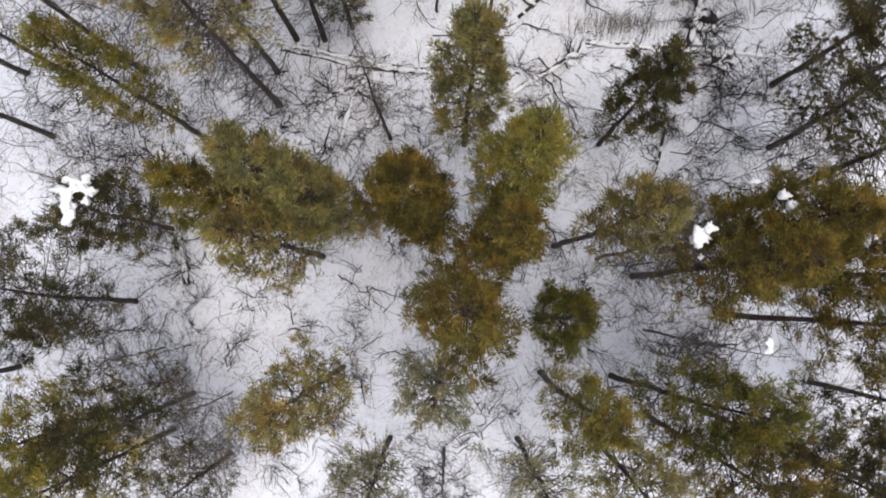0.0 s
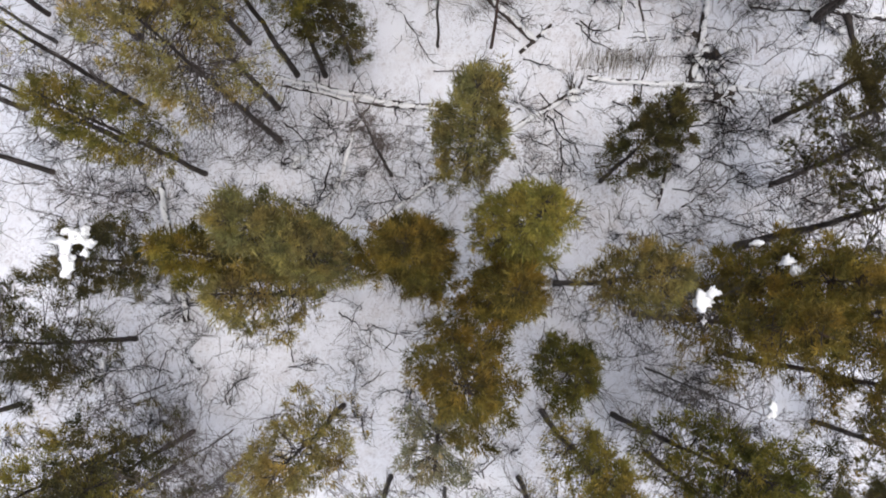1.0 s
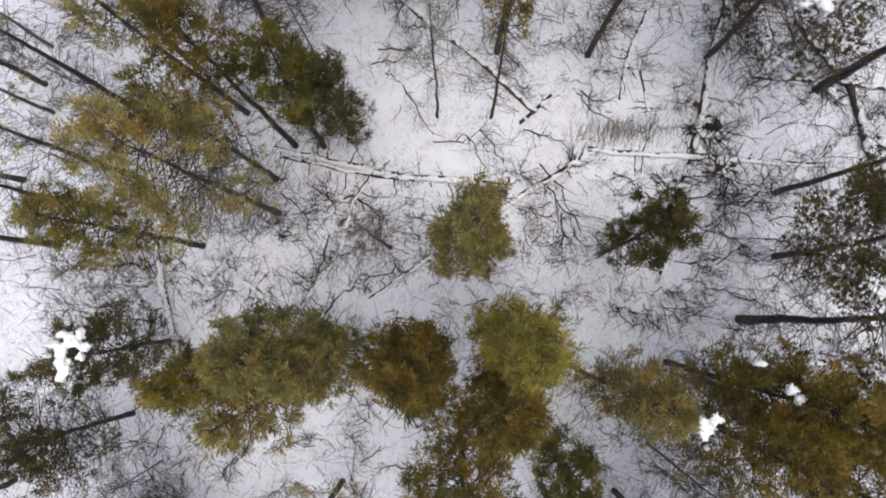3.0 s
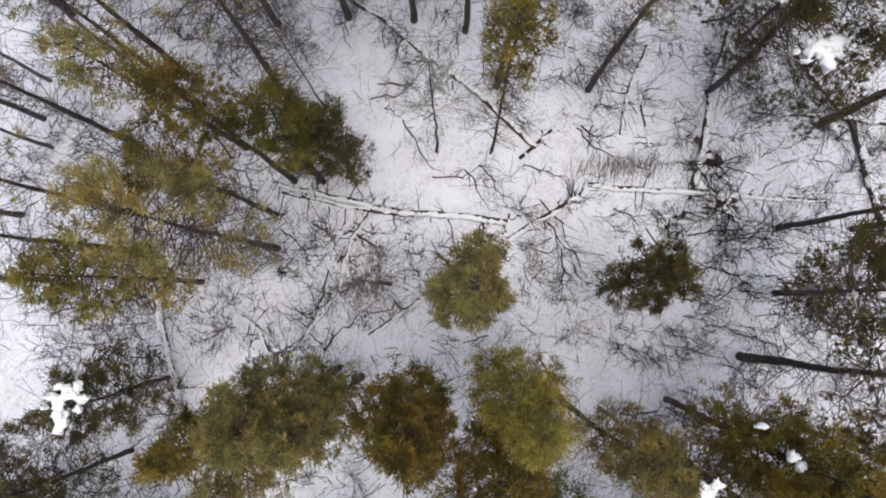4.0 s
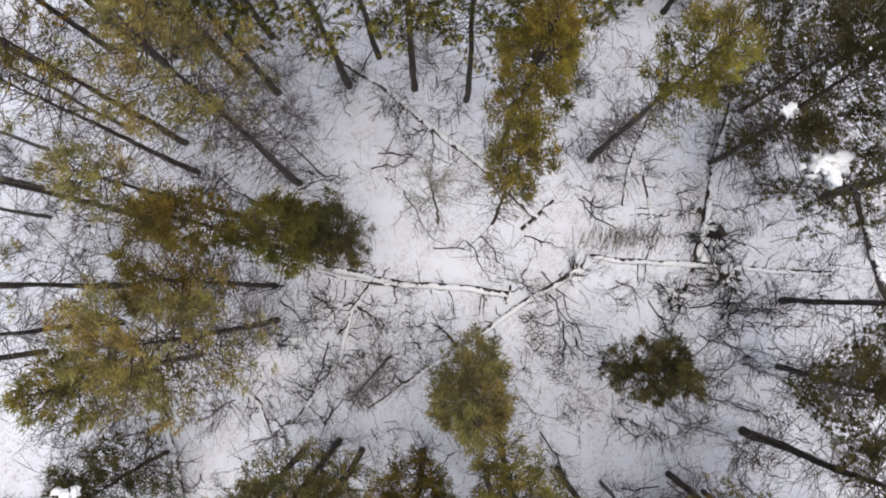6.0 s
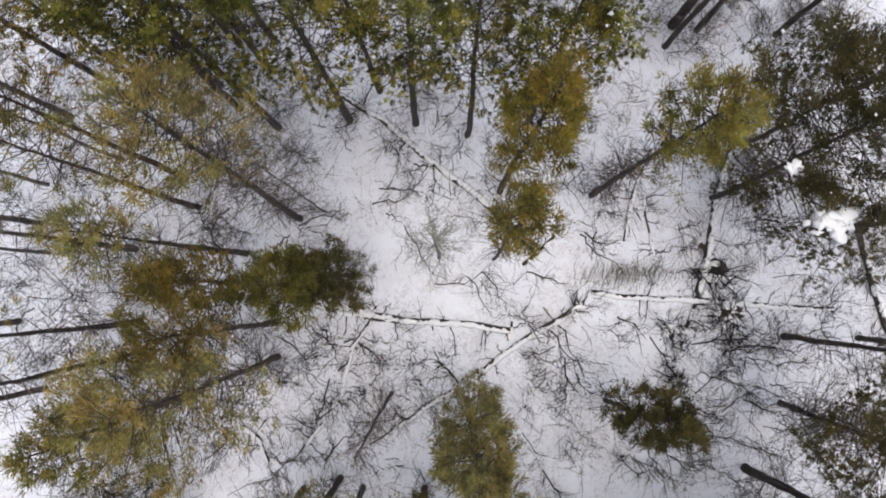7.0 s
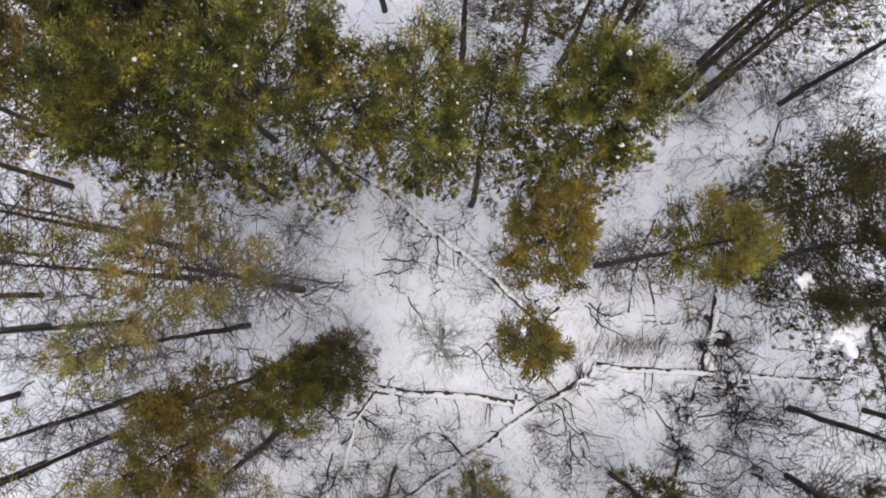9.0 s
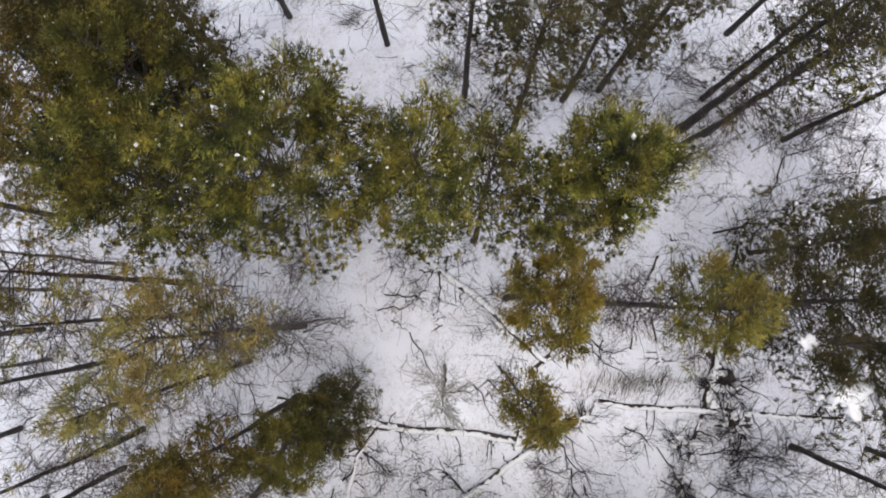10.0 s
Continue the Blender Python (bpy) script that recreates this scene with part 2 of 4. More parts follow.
def dead_limbs(rng, tree, axis, z0, z1, count, reach):
    s = Shape()
    for _ in range(count):
        z = rng.uniform(z0, z1)
        a, ln = rng.uniform(0, 6.283), reach * rng.uniform(0.35, 1.0)
        o = axis(z)
        d = np.array([math.cos(a), math.sin(a), rng.uniform(-0.25, 0.3)])
        line = bent(rng, o, o + d * ln, 5, 0.06 * ln)
        s.tube(line[[0, 2, 3, 4]], [0.018, 0.012, 0.009, 0.006], 3, False)
        for _ in range(int(2 + 4 * ln)):
            k = rng.integers(1, 5)
            e = line[k] + (d * 0.5 + rng.normal(0, 0.55, 3)) * ln * 0.38
            s.tube(np.array([line[k], e]), [0.009, 0.004], 3, False)
    part("dead_branchwork", s, TWIG_BROWN, tree, kind="stuff")


def plumes(rng, needles, centres, axes, size, m, length, width, ball=False, loose=0.22):
    """Bunches of m needles each: round tufts, or brushes drawn out along an axis."""
    n = len(centres)
    c, a = np.repeat(centres, m, 0), np.repeat(axes, m, 0)
    k = np.repeat(size * rng.uniform(0.65, 1.3, n), m)[:, None]
    w = rng.normal(0, 1, (n * m, 3))
    if ball:
        w = w / np.linalg.norm(w, axis=1)[:, None] + 0.45 * a
        start = c + w * k * rng.uniform(0.05, 0.5, (n * m, 1))
    else:
        start = c + a * k * rng.uniform(-0.8, 0.5, (n * m, 1)) + w * k * loose
        w = a * 0.8 + w * 0.5
    w /= np.linalg.norm(w, axis=1)[:, None] + 1e-9
    needles.blades(rng, start, w, length, width, 0.16)


# where loads of snow lie on the crowns, with no twig above: x, y, height, radius
SNOW_SPOTS = [(-11.55, 2.75, 7.8, 0.95), (10.0, 12.6, 10.2, 0.55), (6.25, 1.42, 11.0, 0.4), (8.2, 2.3, 11.4, 0.3), (7.86, 2.86, 10.4, 0.2), (8.84, 14.1, 10.4, 0.25), (10.72, 6.09, 9.7, 0.25), (-5.3, 18.65, 14.4, 0.25), (4.9, 17.9, 12.2, 0.22)]


def under_snow(p, base):
    x, y, z = p[0] + base.x, p[1] + base.y, p[2] + base.z
    return any((x - a) ** 2 + (y - b) ** 2 < r * r and z > c - 0.35 for a, b, c, r in SNOW_SPOTS)


SOFT_PROFILE = ((0.0, 0.25, 0.5, 0.72, 0.9, 1.0), (0.72, 1.0, 0.98, 0.76, 0.42, 0.12))
TUFT_PROFILE = ((0.0, 0.3, 0.55, 0.8, 1.0), (0.8, 1.08, 0.95, 0.62, 0.15))


def crown_parts(rng, tree, axis, h, r, zb, kind, tufted, dens, limb_mat):
    """Limbs in whorls up the stem, branchlets along them, and a bunch of needles on each branchlet; the lower limbs are thinly clad."""
    limbs, needles, bare = Shape(), Shape(), Shape()
    high, high_axis, low, low_axis = [], [], [], []
    span = h - zb
    whorls = max(8, int(span / (0.36 if tufted else 0.40)))
    lobe = rng.uniform(0, 6.283, 3)
    up = np.array([0.0, 0.0, 1.0])
    for k in range(whorls):
        u = min(0.985, (k + rng.uniform(0, 0.9)) / whorls)
        prof = np.interp(u, *(TUFT_PROFILE if tufted else SOFT_PROFILE))
        start = rng.uniform(0, 6.283)
        count = rng.integers(4, 7)
        for q in range(count):
            a = start + 6.283 * q / count + rng.normal(0, 0.3)
            wave = 1 + 0.15 * math.sin(2 * a + lobe[0]) + 0.14 * math.sin(3 * a + lobe[1]) + 0.10 * math.sin(5 * a + lobe[2] + 4 * u)
            ln = max(0.14, r * prof * wave * rng.uniform(0.62, 1.12))
            o = axis(zb + u * span)
            d = np.array([math.cos(a), math.sin(a), rng.uniform(-0.15, 0.15) + (0.35 * u if not tufted else 0.1 + 0.5 * u)])
            line = bent(rng, o, o + d * ln, 6, 0.05 * ln)
            line[:, 2] += (np.linspace(0, 1, 6) ** 2) * ln * (0.2 if tufted or u > 0.5 else -0.08)
            limbs.tube(line[[0, 3, 5]], [0.018, 0.011, 0.005], 3, False)
            side = np.array([-d[1], d[0], 0.0])
            thin = u < (0.55 if tufted else 0.38)
            tips = [(line[-1], d)]
            for b in range(int(1 + ln * (4.4 if tufted else 3.4))):
                f = rng.uniform(0.30 if not tufted else 0.4, 1.0) ** 0.75
                foot = np.array([np.interp(f * 5, np.arange(6), line[:, c]) for c in range(3)])
                way = side * rng.choice([-1, 1]) * rng.uniform(0.5, 1.1) + d * rng.uniform(0.2, 0.9) + up * rng.uniform(0.0, 0.4)
                e = foot + way * (0.10 + 0.34 * ln * (1.15 - f)) * rng.uniform(0.6, 1.2)
                tips.append((e, way))
                if rng.uniform() < 0.6:
                    tips.append(((foot + e) / 2, way))
                if rng.uniform() < (0.3 if tufted else 0.55):
                    (bare if thin else limbs).tube(np.array([foot, (foot + e) / 2 + rng.normal(0, 0.02, 3), e]), [0.009, 0.007, 0.004], 3, False)
            for e, way in tips:
                if under_snow(e, tree.location):
                    continue
                if thin and rng.uniform() > dens * (0.95 if tufted else 0.42) or not thin and rng.uniform() > dens * (0.48 if tufted else 1.0):
                    continue
                for _ in range(2 if not thin and dens > 1.15 and rng.uniform() < dens - 1.0 else 1):
                    v = way / (np.linalg.norm(way) + 1e-9) + up * ((0.15 + 0.4 * u) if tufted else (0.35 + 0.6 * u)) + rng.normal(0, 0.25, 3)
                    (low if thin else high).append(e + rng.normal(0, 0.05, 3))
                    (low_axis if thin else high_axis).append(v / np.linalg.norm(v))
    for pts, axes, top in ((high, high_axis, True), (low, low_axis, False)):
        if not pts:
            continue
        if tufted:
            plumes(rng, needles, np.array(pts), np.array(axes), 0.50 if top else 0.11, 72 if top else 26, 0.105 if top else 0.08, 0.026 if top else 0.029, not top, 0.14)
        else:
            plumes(rng, needles, np.array(pts), np.array(axes), 0.24, 35 if top else 26, 0.145, 0.030)
    part("limbwork", limbs, limb_mat, tree, kind="stuff")
    if bare.v:
        part("dead_spray", bare, TWIG_BROWN, tree, kind="stuff")
    crown = part("crown", needles, NEEDLES[kind], tree, kind="stuff")
    return np.array(high + low), crown


def specks(rng, tree, at, count):
    """Small crumbs of snow caught on the needles."""
    s = Shape()
    top = at[np.argsort(at[:, 2])[len(at) // 2:]]
    for c in top[rng.integers(0, len(top), count)]:
        k = rng.uniform(0.014, 0.032) * (1.8 if rng.uniform() < 0.12 else 1.0)
        v = np.array([[1, 0, 0], [0, 1, 0], [-1, 0, 0], [0, -1, 0], [0, 0, 0.6], [0, 0, -0.5]], float) * k * rng.uniform(0.5, 1.9, (6, 1))
        s.add(v + c + np.array([0, 0, 0.06]), [[0, 1, 4], [1, 2, 4], [2, 3, 4], [3, 0, 4], [1, 0, 5], [2, 1, 5], [3, 2, 5], [0, 3, 5]])
    part("snow_dusting", s, SNOW_FRESH, tree, "small crumbs of snow on the needles", kind="stuff")


def conifer(x, y, h, r, zb, kind="olive", lean=(0, 0), dens=1.0, tufted=False, dead=24, crumbs=0, stem=None, label=""):
    rng = seeded()
    if not tufted:
        r *= 1.08
    tree = new("conifer")
    tree.location = (x, y, float(gz(x, y)))
    bark = BARK_RED if kind in ("rust", "gold") and rng.uniform() < 0.5 else BARK
    axis = trunk_part(rng, tree, h - 0.1, stem or (0.055 + 0.0068 * h), lean, bark)
    at, crown = crown_parts(rng, tree, axis, h, r, zb, kind, tufted, dens, BARK)
    if dead:
        dead_limbs(rng, tree, axis, min(1.5, zb * 0.4), zb + 0.3 * (h - zb), dead, min(1.6, 0.5 + r * 0.6))
    if crumbs:
        specks(rng, crown, at, crumbs)
    return tagged(tree, label or LABELS[kind], "tree", "forest trees")


def snow_load(tree, x, y, z, *lumps):
    """Fresh snow lying on a crown; each lump is dx, dy, dz, width, depth."""
    rng = seeded()
    o = Vector((x, y, z)) - tree.location
    crown = next(c for c in tree.children if "crown" in c.name)
    for dx, dy, dz, w, d in lumps:
        s = Shape()
        s.lump(rng, (o.x + dx, o.y + dy, o.z + dz), (w * 1.05, d * 1.05, 0.09 + 0.12 * min(w, d)), 0.28)
        part("snow_clump", s, SNOW_FRESH, crown, "clump of fresh white snow lying on the branches", True)


def bare_tree(x, y, h, r, zb, lean=(0, 0), mat=None, stem=0.09, limbs=26, twigs=None, label="bare leafless deciduous tree with fine grey twigs"):
    rng = seeded()
    tree = new("bare_tree")
    tree.location = (x, y, float(gz(x, y)))
    axis = trunk_part(rng, tree, h, stem, lean, mat or BARK_GREY, 7)
    s = Shape()
    for k in range(limbs):
        z = zb + (h - zb) * (k + rng.uniform(0, 1)) / limbs
        a, ln = rng.uniform(0, 6.283), r * (1.05 - 0.6 * (z - zb) / (h - zb)) * rng.uniform(0.55, 1.1)
        o = axis(z)
        d = np.array([math.cos(a), math.sin(a), rng.uniform(0.3, 0.9)])
        line = bent(rng, o, o + d * ln, 6, 0.05 * ln)
        s.tube(line, np.linspace(0.014, 0.005, 6), 3, False)
        for _ in range(8):
            i = rng.integers(1, 6)
            e = line[i] + (d * 0.6 + rng.normal(0, 0.5, 3)) * ln * 0.42
            b = bent(rng, line[i], e, 4, 0.03)
            s.tube(b, np.linspace(0.007, 0.004, 4), 3, False)
            for _ in range(3):
                j = rng.integers(1, 4)
                f = b[j] + (d * 0.4 + rng.normal(0, 0.5, 3)) * ln * 0.24
                s.tube(np.array([b[j], f]), [0.005, 0.003], 3, False)
    part("twig_crown", s, twigs or TWIG_PURPLE, tree, kind="stuff")
    return tagged(tree, label, "tree", "forest trees")


def forest_middle():
    t = conifer(-11.85, 2.65, 7.75, 1.55, 2.0, "dark", dens=1.3)
    snow_load(t, -11.64, 2.88, 7.98, (-0.04, 0.55, 0, 0.12, 0.10), (0.16, 0.43, 0.02, 0.17, 0.12), (0.36, 0.32, 0.04, 0.17, 0.13), (0.52, 0.16, 0.02, 0.10, 0.13), (0.50, 0.53, 0.02, 0.16, 0.10), (0.70, 0.15, 0, 0.12, 0.13), (-0.07, 0.18, 0.03, 0.29, 0.13),
              (-0.08, -0.06, 0.03, 0.15, 0.14), (0.0, -0.30, 0.02, 0.19, 0.20), (0.01, -0.56, 0, 0.17, 0.20), (-0.07, -0.76, 0, 0.09, 0.12), (0.48, -0.12, 0, 0.12, 0.09), (-0.51, -0.12, -0.05, 0.07, 0.07), (-0.18, 0.46, 0, 0.05, 0.05))
    conifer(-6.3, 2.6, 13.8, 0.8, 5.0, "gold")
    conifer(-5.5, 1.5, 12.6, 1.15, 3.0, "tan", dens=0.8)
    conifer(-4.75, 3.05, 14.2, 1.3, 3.0, "grey")
    conifer(-3.8, 2.7, 13.0, 1.05, 3.0, "grey", dens=0.8)
    conifer(-1.18, 2.68, 13.4, 1.18, 2.6, "rust", dens=1.5)
    conifer(1.88, 3.4, 14.7, 1.14, 3.2, "olive", dens=1.1)
    conifer(1.42, 1.62, 13.5, 1.0, 3.2, "rust")
    conifer(0.36, -0.5, 14.0, 1.45, 5.0, "rust")
    conifer(3.6, -1.15, 10.3, 0.95, 3.7, "green", lean=(0, 0.35))
    conifer(4.4, 1.95, 13.2, 1.0, 6.0, "tan", lean=(0.5, 0.2), dens=0.9)
    t = bare_tree(6.2, 1.4, 11.1, 1.7, 3.5, limbs=44)
    snow_load(t, 6.19, 1.40, 11.2, (0.02, 0.0, 0, 0.20, 0.17), (0.12, -0.06, 0, 0.15, 0.13), (0.28, 0.19, 0.03, 0.11, 0.13), (0.06, -0.54, -0.1, 0.05, 0.05))
    conifer(7.75, 0.66, 14.0, 1.15, 6.0, "rust", dens=0.95)
    t = conifer(9.0, 1.75, 13.4, 1.35, 4.5, "rust", dens=1.25)
    u = conifer(10.4, 1.1, 13.0, 1.45, 4.5, "rust", dens=1.25, stem=0.12)
    snow_load(t, 8.15, 2.36, 11.6, (0, 0, 0, 0.12, 0.11), (0.16, -0.25, 0, 0.10, 0.10), (-0.29, 0.5, -1.0, 0.11, 0.09))
    conifer(11.2, -0.9, 13.5, 1.35, 7.0, "rust", dens=1.2)
    conifer(6.7, -3.52, 11.6, 1.3, 4.4, "green", lean=(1.45, 0.35), dens=1.0)
    conifer(3.74, -3.41, 11.3, 0.95, 4.4, "olive", lean=(0.5, 0), dens=0.8)
    t = bare_tree(8.15, -1.6, 10.8, 1.3, 3.0, stem=0.06, limbs=34)
    snow_load(t, 8.09, -1.35, 10.7, (0, 0, 0, 0.12, 0.13), (-0.05, -0.16, 0, 0.07, 0.07))
    bare_tree(8.4, -2.5, 5.5, 1.5, 0.8, stem=0.035, limbs=40, label="low bushy leafless tree with grey twigs")
    conifer(-4.55, -3.2, 10.7, 1.5, 3.5, "tan", dens=0.8)
    conifer(-0.45, -3.0, 10.6, 1.1, 3.5, "pale", dens=0.5, dead=60)
    conifer(6.35, 6.3, 8.8, 1.0, 2.4, "dark", lean=(0.35, 0.7), dens=1.6)
    conifer(0.58, 6.35, 12.8, 1.25, 2.6, "grey", dens=1.15, label="grey-green cone-shaped conifer with a pointed top")
    bare_tree(-2.6, 6.57, 10.5, 0.95, 2.0, mat=BARK, stem=0.085, limbs=54, twigs=TWIG_BROWN)
    bare_tree(-0.6, 12.3, 11.0, 1.15, 5.0, mat=BARK, stem=0.07, limbs=36, twigs=TWIG_GREY, label="slender leafless tree with a fine pale grey twig crown")


def forest_left():
    conifer(-7.45, 8.1, 13.4, 2.05, 8.0, "tan", dens=1.1, dead=120)
    conifer(-7.6, 9.6, 11.5, 1.3, 8.0, "rust", dens=0.85, dead=60)
    conifer(-10.7, 6.7, 11.4, 1.1, 3.5, "olive", dens=0.9, dead=34)
    conifer(-6.75, 11.0, 13.1, 0.95, 9.0, "rust", tufted=True, dens=1.3, label="conifer with dense brushes of golden-brown needles")
    conifer(-5.5, 10.97, 11.6, 1.05, 6.0, "green", lean=(0.75, 0.1), dens=1.2)
    conifer(-4.3, 11.5, 8.9, 1.2, 1.8, "dark", lean=(0, -0.3), dens=1.40, label="young dark green spruce standing in snow")
    conifer(-8.9, 12.5, 12.2, 1.0, 9.3, "grey", lean=(-0.6, -0.2), dens=0.75, dead=40)
    conifer(-6.6, 14.0, 15.5, 1.55, 10.0, "tan", lean=(0.4, 0.4), dens=0.7, dead=130)
    conifer(-13.7, 12.7, 13.0, 1.5, 9.0, "olive", dens=0.28, dead=44)
    conifer(-13.4, 9.6, 13.0, 1.6, 9.0, "olive", dens=0.55, dead=44)
    conifer(-14.1, 8.0, 12.0, 1.4, 9.0, "gold", dens=0.5, dead=44)
    conifer(-11.6, 15.8, 14.0, 1.4, 9.0, "rust", dens=0.3, dead=44)
    conifer(-11.05, 14.5, 13.0, 1.3, 9.0, "olive", dens=0.26, dead=44)
    bare_tree(-5.5, 14.3, 11.5, 1.4, 7.0, stem=0.05, limbs=22, label="slim leafless tree with fine brownish twigs")
    bare_tree(-14.4, 16.6, 13.0, 1.7, 5.0)
    for x, y, h in ((-9.8, 10.3, 5.0), (-8.7, 13.3, 4.5), (-11.6, 11.4, 5.0), (-6.3, 16.4, 4.0), (-12.7, 8.8, 5.0), (-9.3, 15.6, 4.5)):
        bare_tree(x, y, h, 1.4, 0.6, stem=0.035, limbs=24, twigs=TWIG_BROWN, label="low bushy leafless tree with brown twigs")
    conifer(-15.1, 20.0, 14.0, 1.6, 9.0, "olive", dens=0.5, dead=44)
    conifer(-16.76, 18.5, 13.0, 1.6, 9.0, "olive", dens=0.5, dead=44)
    bare_tree(-17.6, 15.5, 13.0, 1.8, 5.0)
    conifer(-17.8, 13.8, 12.0, 1.4, 9.0, "rust", dens=0.5, dead=44)
    bare_tree(-17.4, 12.5, 12.0, 1.7, 4.5)
    conifer(-18.7, 9.6, 12.0, 1.6, 9.0, "olive", dens=0.6, dead=44)
    conifer(-17.35, 6.75, 12.0, 1.6, 9.0, "dark", dens=0.78, dead=44)
    conifer(-13.5, -0.45, 9.6, 1.9, 3.2, "dark", lean=(0, 0.6), dens=1.04)
    conifer(-16.4, -1.3, 3.2, 0.7, 0.4, "dark", dens=0.91, dead=0)
    conifer(-18.4, -3.2, 10.0, 1.5, 4.0, "dark", dens=0.78)
    conifer(-10.9, -4.3, 9.4, 1.8, 2.4, "dark", dens=0.9, dead=24)
    conifer(-13.2, -4.6, 10.5, 1.9, 3.0, "olive", dens=1.0)
    bare_tree(-7.4, -5.0, 7.0, 1.6, 0.8, stem=0.04, twigs=TWIG_BROWN)
    bare_tree(-9.2, -4.2, 7.5, 1.7, 0.8, stem=0.04, twigs=TWIG_BROWN)
    bare_tree(-12.2, -2.4, 6.0, 1.6, 0.8, stem=0.04, twigs=TWIG_BROWN)
    conifer(-11.7, -5.8, 10.0, 1.7, 4.0, "olive", dens=0.8)


def forest_right():
    t = conifer(13.7, 6.2, 12.5, 2.6, 5.5, "dark", lean=(-1.5, 0.1), dens=1.30, tufted=True, dead=120, crumbs=14)
    snow_load(t, 10.72, 6.09, 9.85, (0, 0, 0, 0.11, 0.10))
    conifer(12.13, 3.55, 12.5, 1.8, 8.0, "dark", lean=(0, 0.6), dens=0.65, tufted=True, dead=60, stem=0.21)
    conifer(13.93, 8.95, 12.5, 1.6, 7.0, "dark", dens=0.65, tufted=True, dead=20)
    conifer(17.0, 8.9, 12.0, 1.6, 7.0, "dark", dens=0.65, tufted=True, dead=16)
    conifer(14.6, 0.6, 12.0, 1.7, 6.0, "dark", dens=0.72, tufted=True)
    conifer(15.0, -3.76, 10.5, 1.8, 4.0, "dark", dens=1.04, tufted=True, crumbs=8)
    conifer(2.0, 15.15, 14.1, 1.25, 7.0, "gold", lean=(0.25, 0.05))
    conifer(1.7, 12.25, 14.8, 0.66, 8.5, "gold", lean=(-0.15, 0.45), dens=0.7, dead=40, stem=0.075)
    conifer(5.95, 15.0, 13.6, 1.1, 9.0, "olive", lean=(0.25, 0.05), dead=150)
    t = conifer(11.08, 14.85, 13.2, 3.3, 4.5, "dark", dens=1.37, tufted=True, dead=120, crumbs=110, lean=(-0.6, 0.3))
    snow_load(t, 10.0, 12.60, 10.36, (0.07, 0.10, 0.06, 0.32, 0.22), (-0.28, 0.10, 0.06, 0.18, 0.21), (0.01, -0.18, 0.05, 0.24, 0.21), (0.30, 0.15, 0.05, 0.15, 0.15), (-0.08, -0.02, 0.05, 0.20, 0.16), (-0.46, -0.22, -0.05, 0.14, 0.05), (-0.70, 0.05, -0.05, 0.10, 0.05), (0.22, 0.36, 0, 0.06, 0.09), (-1.2, 1.46, 0.2, 0.13, 0.14), (-1.02, 1.5, 0.2, 0.09, 0.08))
    conifer(12.4, 17.1, 11.0, 1.9, 4.0, "dark", dens=0.30, tufted=True, dead=30, crumbs=20, stem=0.11)
    conifer(15.7, 13.4, 13.0, 2.2, 7.0, "dark", dens=1.04, tufted=True, dead=90, stem=0.22)
    conifer(9.2, 21.5, 13.2, 1.4, 6.0, "dark", dens=0.35, tufted=True, crumbs=20)
    conifer(9.55, 22.45, 14.0, 1.4, 9.0, "dark", dens=0.56, tufted=True, dead=16, stem=0.22)
    conifer(10.6, 22.2, 13.0, 1.3, 8.0, "pine", dens=0.80, tufted=True, dead=18)
    conifer(10.55, 23.8, 14.0, 1.5, 8.0, "dark", dens=0.56, tufted=True)
    conifer(14.0, 22.0, 13.0, 1.7, 7.5, "dark", dens=0.49, tufted=True, dead=18)
    conifer(16.2, 19.0, 12.5, 1.7, 7.0, "dark", dens=0.91, tufted=True, dead=18)
    conifer(11.7, 26.7, 14.0, 1.8, 8.0, "dark", dens=0.84, tufted=True)


